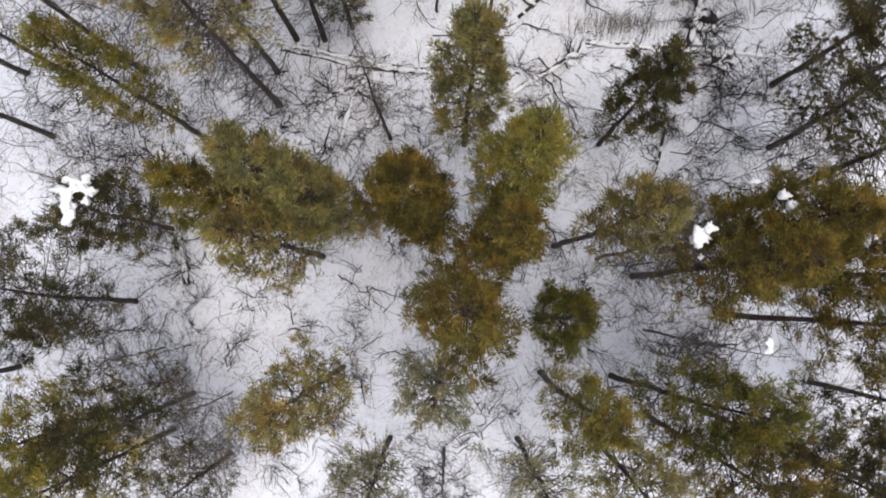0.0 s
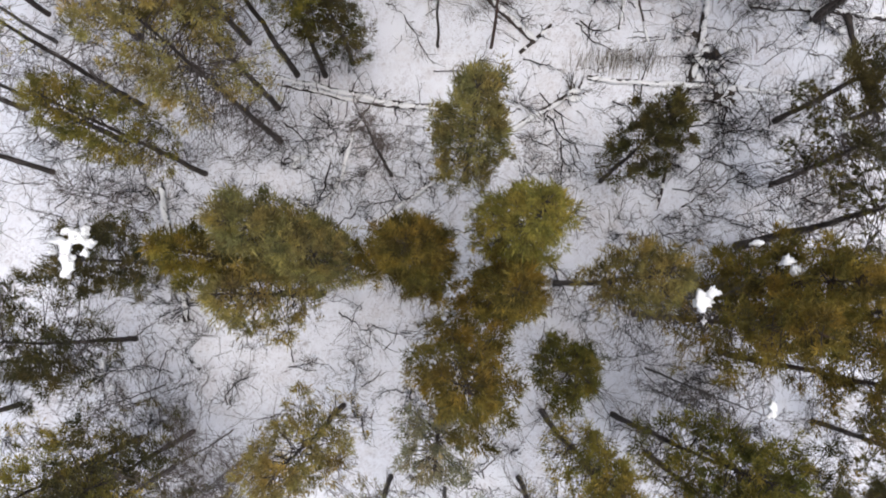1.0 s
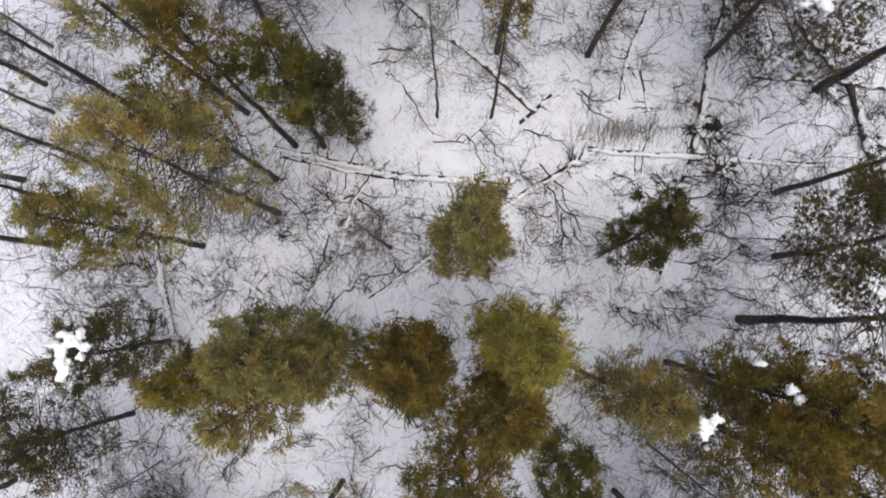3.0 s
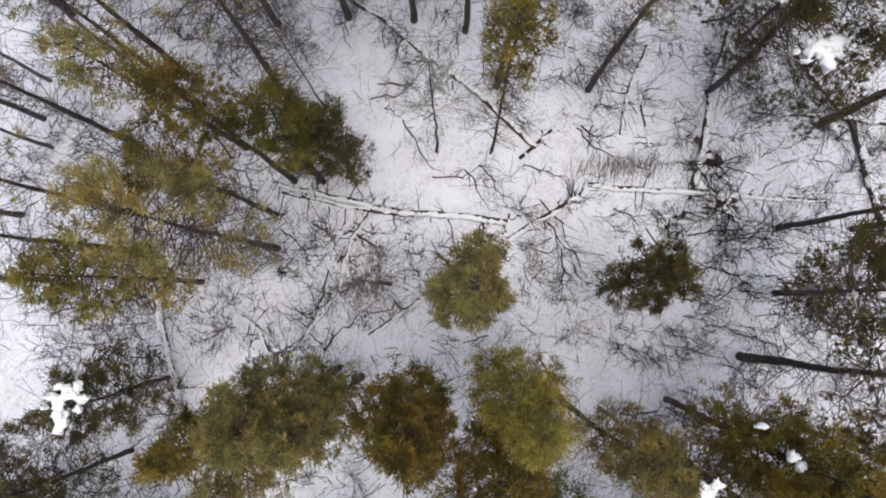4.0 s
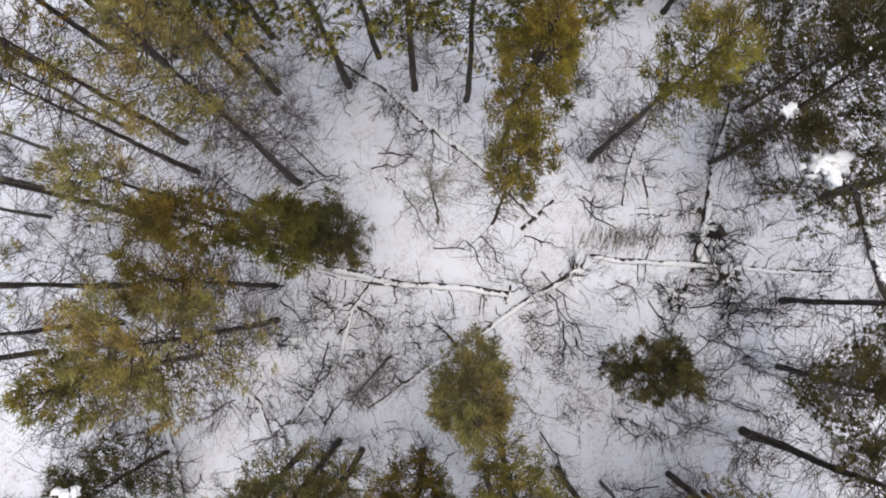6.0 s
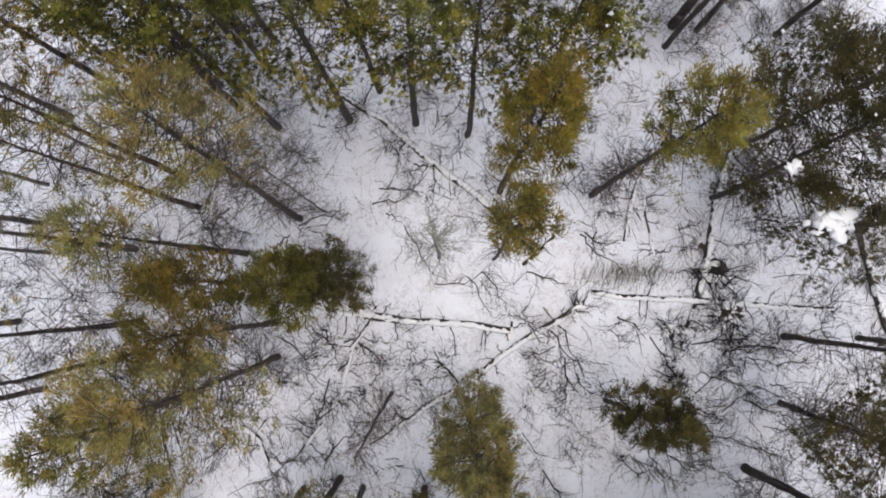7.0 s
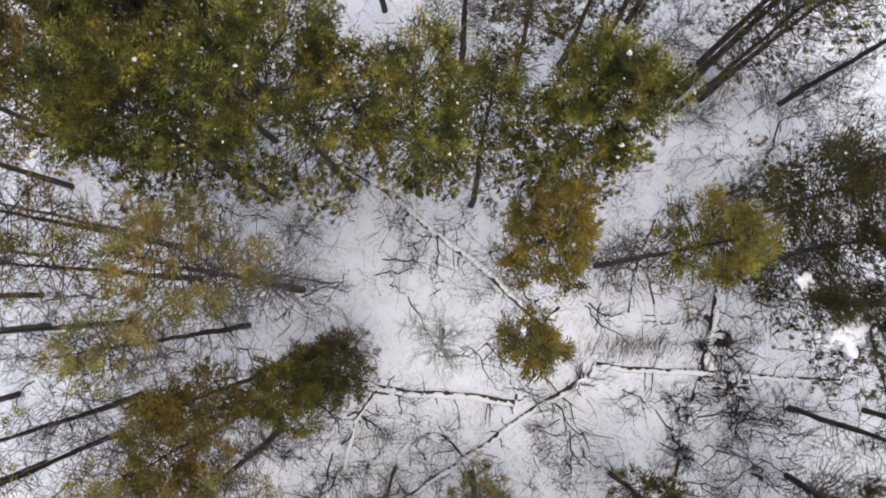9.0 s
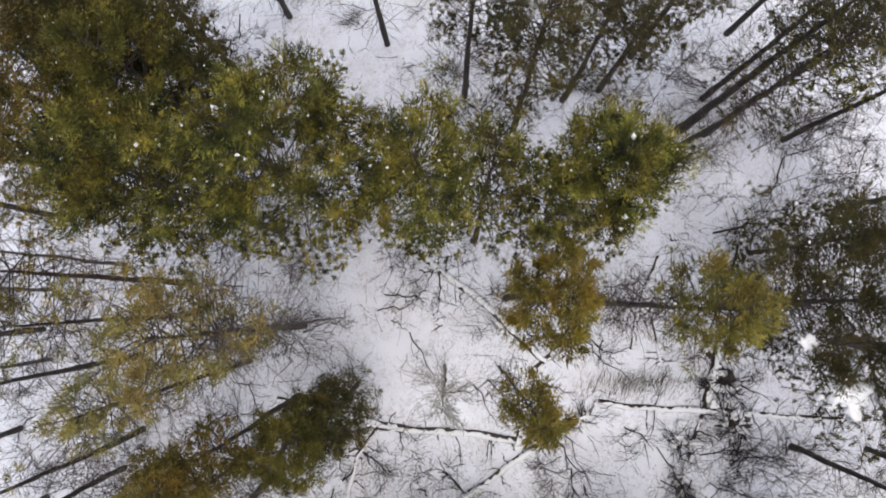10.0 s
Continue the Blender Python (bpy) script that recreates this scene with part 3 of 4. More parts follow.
def forest_far():
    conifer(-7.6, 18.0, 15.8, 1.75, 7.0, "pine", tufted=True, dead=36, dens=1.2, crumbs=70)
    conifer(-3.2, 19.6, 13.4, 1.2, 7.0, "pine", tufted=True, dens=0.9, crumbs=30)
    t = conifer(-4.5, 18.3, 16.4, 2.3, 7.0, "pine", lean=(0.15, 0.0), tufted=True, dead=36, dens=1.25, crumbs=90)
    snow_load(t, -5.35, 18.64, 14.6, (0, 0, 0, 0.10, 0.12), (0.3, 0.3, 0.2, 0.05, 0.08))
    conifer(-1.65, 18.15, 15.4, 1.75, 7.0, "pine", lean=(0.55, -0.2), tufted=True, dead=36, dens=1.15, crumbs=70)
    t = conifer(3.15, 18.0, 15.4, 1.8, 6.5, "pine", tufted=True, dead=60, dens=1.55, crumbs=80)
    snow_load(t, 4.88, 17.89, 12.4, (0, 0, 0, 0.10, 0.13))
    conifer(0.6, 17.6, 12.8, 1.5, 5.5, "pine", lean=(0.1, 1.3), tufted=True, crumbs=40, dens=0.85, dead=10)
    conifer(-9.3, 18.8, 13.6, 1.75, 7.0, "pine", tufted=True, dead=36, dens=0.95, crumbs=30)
    conifer(-10.2, 19.9, 15.0, 2.2, 8.0, "rust", tufted=True, dens=1.0, crumbs=20, label="tall dull green pine with brownish clumps of needles")
    conifer(-7.9, 20.5, 14.6, 1.9, 7.5, "green", tufted=True, dens=1.2, crumbs=20, label="tall dull green pine with brownish clumps of needles")
    conifer(-9.1, 22.2, 15.0, 2.0, 8.0, "dark", tufted=True, dens=1.40, crumbs=15)
    conifer(-11.6, 21.6, 14.5, 2.2, 7.0, "rust", tufted=True, dens=1.2, crumbs=10, label="tall pine with rusty brown-green needles in snow")
    conifer(-12.6, 19.3, 14.0, 1.7, 7.0, "rust", tufted=True, dens=0.8, label="tall pine with rusty brown-green needles in snow")
    conifer(-10.0, 25.3, 14.0, 2.2, 8.0, "pine", tufted=True, dens=1.1)
    conifer(-7.5, 27.6, 13.0, 2.0, 7.5, "pine", tufted=True, dens=1.0)
    conifer(-3.15, 26.3, 13.0, 1.6, 7.5, "pine", tufted=True, dens=0.8, dead=22)
    conifer(0.25, 23.95, 14.0, 1.7, 8.0, "dark", tufted=True, dens=1.27, dead=45)
    conifer(2.36, 22.5, 13.5, 1.5, 8.0, "dark", lean=(-0.4, -0.6), tufted=True, dens=1.00, dead=45)
    conifer(4.5, 23.8, 13.0, 1.6, 6.0, "dark", tufted=True, dens=1.08, dead=45)
    conifer(6.1, 24.2, 13.0, 1.6, 6.0, "dark", tufted=True, dens=1.08, dead=45)
    conifer(7.5, 25.7, 13.0, 1.6, 7.0, "dark", tufted=True, dens=1.09)


def sapling(x, y, h, lean):
    """A leafless young tree: one whippy stem with side twigs."""
    rng = seeded()
    tree = new("bare_sapling")
    tree.location = (x, y, float(gz(x, y)))
    n = 9
    t = np.linspace(0, 1, n)
    p = bent(rng, (0, 0, -0.1), (lean[0], lean[1], h), n, 0.05)
    s, w = Shape(), Shape()
    s.tube(p, 0.019 * (1 - 0.75 * t), 5)
    for _ in range(16):
        k = rng.integers(2, n)
        d = np.array([*rng.normal(0, 0.5, 2), rng.uniform(0.2, 0.8)]) * h * 0.22
        q = bent(rng, p[k], p[k] + d, 4, 0.04)
        w.tube(q, np.linspace(0.008, 0.004, 4), 3, False)
        for _ in range(3):
            w.tube(bent(rng, q[2], q[2] + d * 0.5 + rng.normal(0, 0.12, 3), 3, 0.02), [0.007, 0.006, 0.004], 3, False)
    part("stem", s, TWIG, tree, smooth=True)
    part("twig_crown", w, TWIG_PURPLE, tree, kind="stuff")
    return tagged(tree, "thin leafless dark sapling standing in snow", "tree", "bare saplings")


def thicket():
    rng = np.random.default_rng(21)
    for cx, cy, sx, sy, m in ((11.8, 7.9, 1.2, 0.5, 5), (12.4, 6.0, 1.0, 0.9, 5), (10.3, 5.2, 0.7, 0.5, 3), (8.8, 4.4, 1.0, 0.5, 4), (4.4, 5.3, 0.8, 0.8, 6), (9.4, 1.5, 1.4, 0.6, 5), (-15.0, 11.0, 2.0, 1.8, 12), (-16.0, 15.0, 2.0, 2.0, 10),
                              (-3.5, 17.2, 1.2, 0.8, 6), (0.3, 16.6, 0.9, 0.7, 6), (-10.5, 12.0, 1.3, 1.5, 7), (-9.5, 17.0, 1.3, 0.8, 7), (16.5, 16.5, 1.2, 1.2, 7), (13.8, 14.5, 1.0, 1.0, 8), (12.2, 13.4, 0.8, 0.8, 7), (-15.0, 3.5, 1.8, 1.2, 8), (7.5, -1.0, 1.5, 0.8, 6), (-12.0, -2.0, 1.8, 1.0, 8), (11.5, 18.8, 1.2, 0.8, 6), (15.0, 20.5, 1.5, 1.5, 10), (16.0, 24.0, 2.0, 1.5, 8), (7.0, 22.5, 1.5, 1.0, 6)):
        for _ in range(m):
            sapling(rng.normal(cx, sx), rng.normal(cy, sy), rng.uniform(1.8, 4.6), rng.normal(0, 0.35, 2))


def forest_near():
    conifer(-2.58, -6.15, 10.3, 1.3, 3.6, "pale", dens=0.6)
    conifer(2.75, -6.13, 10.3, 1.3, 3.6, "pale", dens=0.5)
    conifer(5.5, -5.6, 11.5, 1.5, 4.4, "grey", dens=0.7)
    conifer(8.1, -5.1, 12.0, 1.6, 4.8, "rust", dens=0.8)
    conifer(10.4, -4.9, 12.0, 1.9, 4.8, "dark", dens=1.0)
    bare_tree(-0.3, -6.6, 7.0, 1.1, 2.5)
    conifer(-9.25, -6.73, 7.0, 1.2, 1.5, "dark", dens=0.55)
    bare_tree(-8.43, -5.15, 6.5, 1.5, 0.8, stem=0.04, twigs=TWIG_BROWN)
    conifer(12.7, -5.7, 11.0, 1.7, 4.5, "rust", dens=0.7)


def forest_brush():
    """Low leafless trees between the pines."""
    for x, y, h in ((6.3, 15.7, 5.0), (8.93, 1.40, 4.0), (11.81, 1.63, 4.0), (10.11, 21.15, 3.2), (12.58, 21.50, 2.4), (14.36, 22.21, 2.8), (14.95, 19.82, 3.0), (11.35, 23.19, 2.2), (9.05, 24.66, 3.0)):
        bare_tree(x, y, h, 1.2, 0.5, stem=0.03, limbs=24, twigs=TWIG_BROWN, label="low bushy leafless tree with brown twigs")


forest_middle()
forest_left()
forest_right()
forest_far()
forest_near()
thicket()
forest_brush()


# ---- fallen logs ----
def fallen_log(pts, r0, r1, cover=0.6, mat=None, stubs=6, lift=0.6, label="fallen tree trunk lying on the ground with snow along its top", name="fallen_log"):
    rng = seeded()
    p = np.asarray(pts, float)
    d = np.concatenate([[0], np.cumsum(np.hypot(*np.diff(p, axis=0).T))])
    n = max(8, int(d[-1] / 0.11))
    t = np.linspace(0, d[-1], n)
    x, y = np.interp(t, d, p[:, 0]), np.interp(t, d, p[:, 1])
    x, y = x + 0.05 * np.sin(t * 1.3 + COUNT[0]) + 0.02 * np.sin(t * 4.1), y + 0.05 * np.sin(t * 1.1 + 2 * COUNT[0]) + 0.02 * np.sin(t * 3.7 + 1)
    r = 0.85 * np.linspace(r0, r1, n) * (1 + 0.07 * rng.normal(0, 1, n))
    line = np.stack([x, y, gz(x, y) + r * lift], -1)
    log = new(name)
    log.location = line[n // 2]
    line = line - line[n // 2]
    s = Shape()
    s.tube(line, r, 9)
    part("trunk", s, mat or SNAG, log, smooth=True)
    if stubs:
        for _ in range(stubs):
            s = Shape()
            k = rng.integers(1, n - 1)
            along = line[min(n - 1, k + 1)] - line[k - 1]
            side = np.array([-along[1], along[0], 0]) / (np.linalg.norm(along) + 1e-9) * rng.choice([-1, 1])
            ln = rng.uniform(0.25, 0.9)
            e = line[k] + side * ln + along * rng.uniform(-0.5, 1.2) + np.array([0, 0, rng.uniform(-0.03, 0.35)])
            q = bent(rng, line[k], e, 5, 0.05)
            s.tube(q, np.linspace(0.028, 0.010, 5), 4)
            for _ in range(2):
                s.tube(bent(rng, q[3], q[3] + (e - line[k]) * 0.5 + rng.normal(0, 0.15, 3), 3, 0.03), [0.015, 0.012, 0.007], 3, False)
            part("broken_branch", s, TWIG, log)
    if cover > 0:
        w = 0.22 + cover * 0.62 + 0.18 * np.sin(t * 1.7 + rng.uniform(0, 6)) + 0.20 * np.sin(t * 6.3 + rng.uniform(0, 6)) + rng.normal(0, 0.22, n)
        w = np.clip(w, 0.30 if cover > 0.6 else 0, 1.1)
        slip = rng.choice([-1, 1]) * 0.42
        run = []
        for k in range(n + 1):
            if k < n and w[k] > 0.22:
                run.append(k)
                continue
            if len(run) >= 2:
                s = Shape()
                m = len(run)
                along = np.gradient(line[run], axis=0)
                side = np.stack([-along[:, 1], along[:, 0], 0 * along[:, 0]], -1)
                side /= np.linalg.norm(side, axis=1)[:, None] + 1e-9
                taper = np.sin(np.pi * (np.arange(m) + 0.35) / (m - 0.3)) ** 0.3
                ang = np.linspace(-1.35, 1.35, 7)
                wide = (w[run] * taper)[:, None] * (ang[None] + rng.normal(0, 0.10, (m, 7)))
                wide[:, [0, -1]] += rng.normal(0, 0.22, (m, 2))
                wide += slip + (0.15 * np.sin(t[run] * 3.3))[:, None]
                puff = 0.055 + 0.05 * r[run][:, None] + rng.normal(0, 0.012, (m, 7))
                thick = r[run][:, None] + 0.012 + puff * np.cos(ang / 1.35 * 1.3)[None] * taper[:, None]
                thick[:, [0, -1]] += rng.uniform(0, 0.05, (m, 2))
                top = line[run][:, None] + thick[..., None] * (np.sin(wide)[..., None] * side[:, None] + np.cos(wide)[..., None] * np.array([0, 0, 1.0]))
                low = line[run][:, None] + (r[run] * 0.9)[:, None, None] * (np.sin(wide)[..., None] * side[:, None] + np.cos(wide)[..., None] * np.array([0, 0, 1.0]))
                ring = np.concatenate([top, low[:, ::-1]], 1)
                i, j = np.meshgrid(np.arange(m - 1), np.arange(14), indexing="ij")
                a, b = (i * 14 + j).ravel(), (i * 14 + (j + 1) % 14).ravel()
                f = [np.stack([a, b, a + 14], -1), np.stack([b, b + 14, a + 14], -1)]
                ends = [[0, q + 1, q] for q in range(1, 13)] + [[(m - 1) * 14, (m - 1) * 14 + q, (m - 1) * 14 + q + 1] for q in range(1, 13)]
                s.add(ring.reshape(-1, 3), np.concatenate(f + [np.array(ends)]))
                part("snow_cap", s, SNOW_LOG, log, "strip of white snow lying on the trunk", True)
            run = []
    return tagged(log, label, "log", "fallen logs")


fallen_log([(-7.7, 10.95), (-5.2, 10.3), (-3.37, 9.92), (-1.92, 9.68), (0.0, 9.49), (2.42, 9.22)], 0.10, 0.17, 0.75, stubs=12)
fallen_log([(-7.5, 10.5), (-4.6, 9.95), (-1.9, 9.5)], 0.06, 0.09, 0.5, stubs=6, label="thin fallen trunk lying beside a larger one")
fallen_log([(5.9, 10.8), (10.22, 10.45), (12.5, 10.36), (16.1, 10.06)], 0.13, 0.10, 0.75, stubs=14)
fallen_log([(-4.8, 19.4), (-2.85, 18.02), (1.15, 14.81), (3.6, 12.5)], 0.12, 0.16, 0.95, stubs=9)
fallen_log([(10.62, 11.9), (10.25, 10.5), (9.46, 8.26), (8.72, 5.0)], 0.09, 0.07, 0.08, BARK, stubs=10, label="dark fallen trunk half covered by snow")
fallen_log([(11.9, 17.4), (11.2, 14.7), (10.78, 12.7), (10.32, 10.8)], 0.10, 0.17, 0.95, BARK, stubs=6, label="pale fallen trunk thickly covered by snow")
fallen_log([(5.0, 10.1), (1.7, 7.9), (-1.0, 6.1), (-3.5, 4.4)], 0.14, 0.08, 0.95, stubs=9)
fallen_log([(-12.5, 6.0), (-11.98, 3.5), (-11.2, 0.3)], 0.17, 0.15, 0.62, BARK, stubs=8, lift=1.0, label="dark slender fallen trunk with patches of snow")
fallen_log([(14.9, 16.4), (16.7, 13.9)], 0.11, 0.14, 0.8, stubs=4)
fallen_log([(13.0, 14.0), (16.4, 13.65), (19.2, 13.45)], 0.08, 0.13, 0.7, stubs=6)
fallen_log([(17.05, 13.6), (17.7, 11.0), (18.3, 9.0)], 0.19, 0.14, 0.95, stubs=8)
fallen_log([(8.5, 16.9), (7.74, 15.2), (7.28, 13.0)], 0.10, 0.06, 0.9, stubs=4)
fallen_log([(8.06, 15.4), (8.32, 13.7), (8.6, 12.3)], 0.06, 0.04, 0.5, stubs=5, label="thin fallen pole with scraps of snow")
fallen_log([(-3.5, 9.65), (-4.2, 8.5), (-4.8, 6.55), (-5.7, 5.1), (-6.6, 3.8)], 0.10, 0.07, 0.85, stubs=10, label="thin crooked fallen trunk with broken twigs")
fallen_log([(-8.9, 5.1), (-8.13, 4.65), (-7.8, 3.7)], 0.09, 0.06, 0.9, stubs=5, label="short snow-covered snag on the ground")
fallen_log([(3.0, 12.0), (3.55, 12.55), (4.28, 13.25)], 0.09, 0.07, 0.1, BARK, stubs=3, label="dark broken-off trunk end lying on snow")
fallen_log([(2.35, 8.8), (2.45, 9.6)], 0.08, 0.05, 0.3, BARK, stubs=3, label="dark broken stub standing out of the snow")


def brush_pile(x, y, radius, count, label, roots=False, soil=None):
    """A tangle of dead branches, or a turned-up root plate, with snow caught in it."""
    rng = seeded()
    pile = new("root_plate" if roots else "brush_pile")
    pile.location = (x, y, float(gz(x, y)))
    s, caps = Shape(), Shape()
    for _ in range(count):
        a, ln = rng.uniform(0, 6.283), radius * rng.uniform(0.5, 1.2)
        o = rng.normal(0, radius * (0.12 if roots else 0.3), 3) * np.array([1, 1, 0.0]) + np.array([0, 0, rng.uniform(0.05, 0.35)])
        e = o + np.array([math.cos(a) * ln, math.sin(a) * ln, rng.uniform(-0.15, 0.4)])
        e[2] = max(e[2], 0.02)
        q = bent(rng, o, e, 6, 0.06 * ln)
        s.tube(q, np.linspace(0.04 if roots else 0.026, 0.007, 6) * rng.uniform(0.6, 1.2), 4)
        for _ in range(5):
            k = rng.integers(2, 6)
            s.tube(bent(rng, q[k], q[k] + (e - o) * 0.35 + rng.normal(0, 0.18 * radius, 3), 3, 0.03), [0.010, 0.008, 0.005], 3, False)
    for _ in range(max(3, count // 4)):
        caps = Shape()
        c = rng.normal(0, radius * 0.4, 3) * np.array([1, 1, 0]) + np.array([0, 0, 0.2])
        caps.lump(rng, c, (rng.uniform(0.08, 0.28), rng.uniform(0.08, 0.22), 0.08), 0.24)
        part("snow_cap", caps, SNOW_LOG, pile, "lump of white snow caught between the branches", True)
    if soil:
        s2 = Shape()
        for _ in range(9):
            c = rng.normal(0, 1, 2) * np.array(soil) * 0.45
            k = rng.uniform(0.35, 0.6)
            s2.lump(rng, (c[0], c[1], 0.0), (soil[0] * k, soil[1] * k, 0.10), 0.3)
        part("soil_mound", s2, SOIL, pile, "dark bare earth and bark debris", True)
    part("root_tangle" if roots else "branch_tangle", s, SOIL if roots else TWIG, pile, kind="stuff")
    return tagged(pile, label, "roots" if roots else "branches", "brush on the ground")


brush_pile(5.2, 10.2, 0.6, 16, "dark turned-up roots at the end of a fallen trunk", True)
brush_pile(11.05, 11.6, 0.9, 44, "dark tangle of dead branches with lumps of snow", soil=(0.40, 0.55))
brush_pile(11.5, 9.98, 0.7, 20, "dark turned-up earth and roots beside a fallen trunk", True, (0.85, 0.24))
brush_pile(11.6, 9.7, 1.0, 18, "dark tangle of dead branches beside a fallen trunk")
brush_pile(9.1, 9.1, 1.0, 24, "tangle of dead branches dusted with snow")
brush_pile(-6.97, 7.05, 0.5, 12, "small dark tuft of broken twigs on snow")
brush_pile(15.9, 13.3, 1.4, 26, "dark heap of branches at the foot of a pine")
brush_pile(-14.9, -1.6, 0.9, 18, "dark tangle of twigs on snow")


# ---- shrubs and fallen branches ----
def shrub(stems, height, mat, label):
    rng = seeded()
    ob = new("bare_shrub")
    s = Shape()
    for _ in range(stems):
        a, ln = rng.uniform(0, 6.283), height * rng.uniform(0.5, 1.15)
        o = np.array([rng.normal(0, 0.10), rng.normal(0, 0.10), -0.05])
        out = rng.uniform(0.25, 0.95)
        e = o + np.array([math.cos(a) * out * ln, math.sin(a) * out * ln, ln * rng.uniform(0.45, 0.95)])
        q = bent(rng, o, e, 6, 0.05 * ln)
        s.tube(q, np.linspace(0.015, 0.006, 6), 3, False)
        for _ in range(6):
            k = rng.integers(1, 6)
            f = q[k] + (e - o) * rng.uniform(0.15, 0.4) + rng.normal(0, 0.16, 3) * ln
            b = bent(rng, q[k], f, 4, 0.04)
            s.tube(b, np.linspace(0.009, 0.004, 4), 3, False)
            if rng.uniform() < 0.7:
                s.tube(np.array([b[2], (b[2] + f) / 2 + rng.normal(0, 0.05, 3), b[2] + (f - q[k]) * 0.5 + rng.normal(0, 0.1, 3)]), [0.006, 0.005, 0.003], 3, False)
    part("stem_clump", s, mat, ob, kind="stuff")
    return tagged(ob, label, "shrub", "bare shrubs")


def dead_branch(length, mat, label):
    rng = seeded()
    ob = new("fallen_branch")
    s = Shape()
    q = bent(rng, (0, 0, 0.03), (length, 0, 0.10), 9, 0.05 * length)
    q[:, 2] = np.maximum(np.abs(q[:, 2] * 0.5), 0.015)
    s.tube(q, np.linspace(0.030, 0.010, 9), 4)
    for _ in range(int(5 + 3 * length)):
        k = rng.integers(1, 8)
        sgn = rng.choice([-1, 1])
        f = q[k] + np.array([rng.uniform(0.1, 0.45), sgn * rng.uniform(0.12, 0.4), 0.06]) * length * 0.6 + rng.normal(0, 0.05, 3)
        f[2] = rng.uniform(0.01, 0.25)
        b = bent(rng, q[k], f, 5, 0.05 * length)
        s.tube(b, np.linspace(0.016, 0.005, 5), 3, False)
        for _ in range(3):
            j = rng.integers(1, 5)
            s.tube(np.array([b[j], b[j] + (f - q[k]) * 0.25 + rng.normal(0, 0.08, 3) * length, b[j] + (f - q[k]) * 0.5 + rng.normal(0, 0.12, 3) * length]), [0.008, 0.006, 0.004], 3, False)
    part("twig_fan", s, mat, ob, kind="stuff")
    return tagged(ob, label, "branch", "fallen branches")


# open snow, where little grows: x, y, radius
CLEAR = [(-4.0, 15.8, 1.6), (-2.4, 13.3, 1.8), (-0.6, 10.8, 1.5), (5.5, 12.0, 1.8), (8.8, 13.0, 1.2), (14.2, 11.8, 1.5), (-18.2, 4.6, 1.9), (-14.0, -2.4, 1.5), (-5.6, 0.2, 1.7),
         (-7.8, -1.6, 1.3), (1.2, 8.9, 1.2), (9.5, 16.2, 1.2), (12.2, 20.5, 1.8), (-5.2, 26.5, 2.2), (-9.6, 4.2, 1.3), (10.4, 5.0, 1.3), (-1.0, -1.0, 1.0), (3.0, -2.6, 1.0), (9.0, -0.6, 1.5)]


def open_snow(x, y):
    return any((x - a) ** 2 + (y - b) ** 2 < r * r for a, b, r in CLEAR)


def scatter():
    rng = np.random.default_rng(7)
    shrubs = [shrub(6, 1.3, TWIG_PURPLE, "bare brown shrub with thin stems in snow"), shrub(9, 1.8, TWIG_PURPLE, "tall bare shrub with spreading grey-brown stems"),
              shrub(5, 0.8, TWIG, "low dark bare shrub poking out of snow"), shrub(11, 1.5, TWIG_PURPLE, "dense bare shrub with fine purplish twigs"),
              shrub(4, 2.1, TWIG, "sparse dark sapling clump without leaves"), shrub(8, 1.1, TWIG, "bushy dark shrub without leaves")]
    sticks = [dead_branch(1.2, TWIG, "small forked dead branch on snow"), dead_branch(1.9, TWIG, "dark forked dead branch on snow"),
              dead_branch(2.6, TWIG, "long twiggy dead branch on snow"), dead_branch(0.8, TWIG, "short dark stick with twigs on snow"), dead_branch(1.6, TWIG_PURPLE, "grey-brown dead branch on snow")]
    used = set()

    def put(kinds, x, y, k=None, turn=None, size=None):
        i = int(rng.integers(0, len(kinds))) if k is None else k
        m = pose(x, y, float(gz(x, y)), 0, 0, rng.uniform(0, 360) if turn is None else turn)
        key = (id(kinds), i)
        if key in used:
            ob = copy_thing(kinds[i], m)
        else:
            ob = kinds[i]
            ob.matrix_basis = m
            used.add(key)
        f = size or rng.uniform(0.7, 1.2)
        ob.scale = (f, f, f)

    done = 0
    while done < 205:
        x, y = rng.uniform(-20, 20), rng.uniform(-9, 28)
        if open_snow(x, y):
            continue
        put(shrubs, x, y)
        done += 1
    done = 0
    while done < 150:
        x, y = rng.uniform(-20, 20), rng.uniform(-8, 28)
        if open_snow(x, y) and rng.uniform() < 0.75:
            continue
        put(sticks, x, y)
        done += 1
    # thicket of bare stems
    for _ in range(10):
        put(sticks, rng.normal(11.6, 1.5), rng.normal(6.2, 1.6), 2, rng.uniform(-40, 40), rng.uniform(0.7, 1.1))
    put(sticks, 10.9, 17.95, 2, 2, 1.5)


scatter()


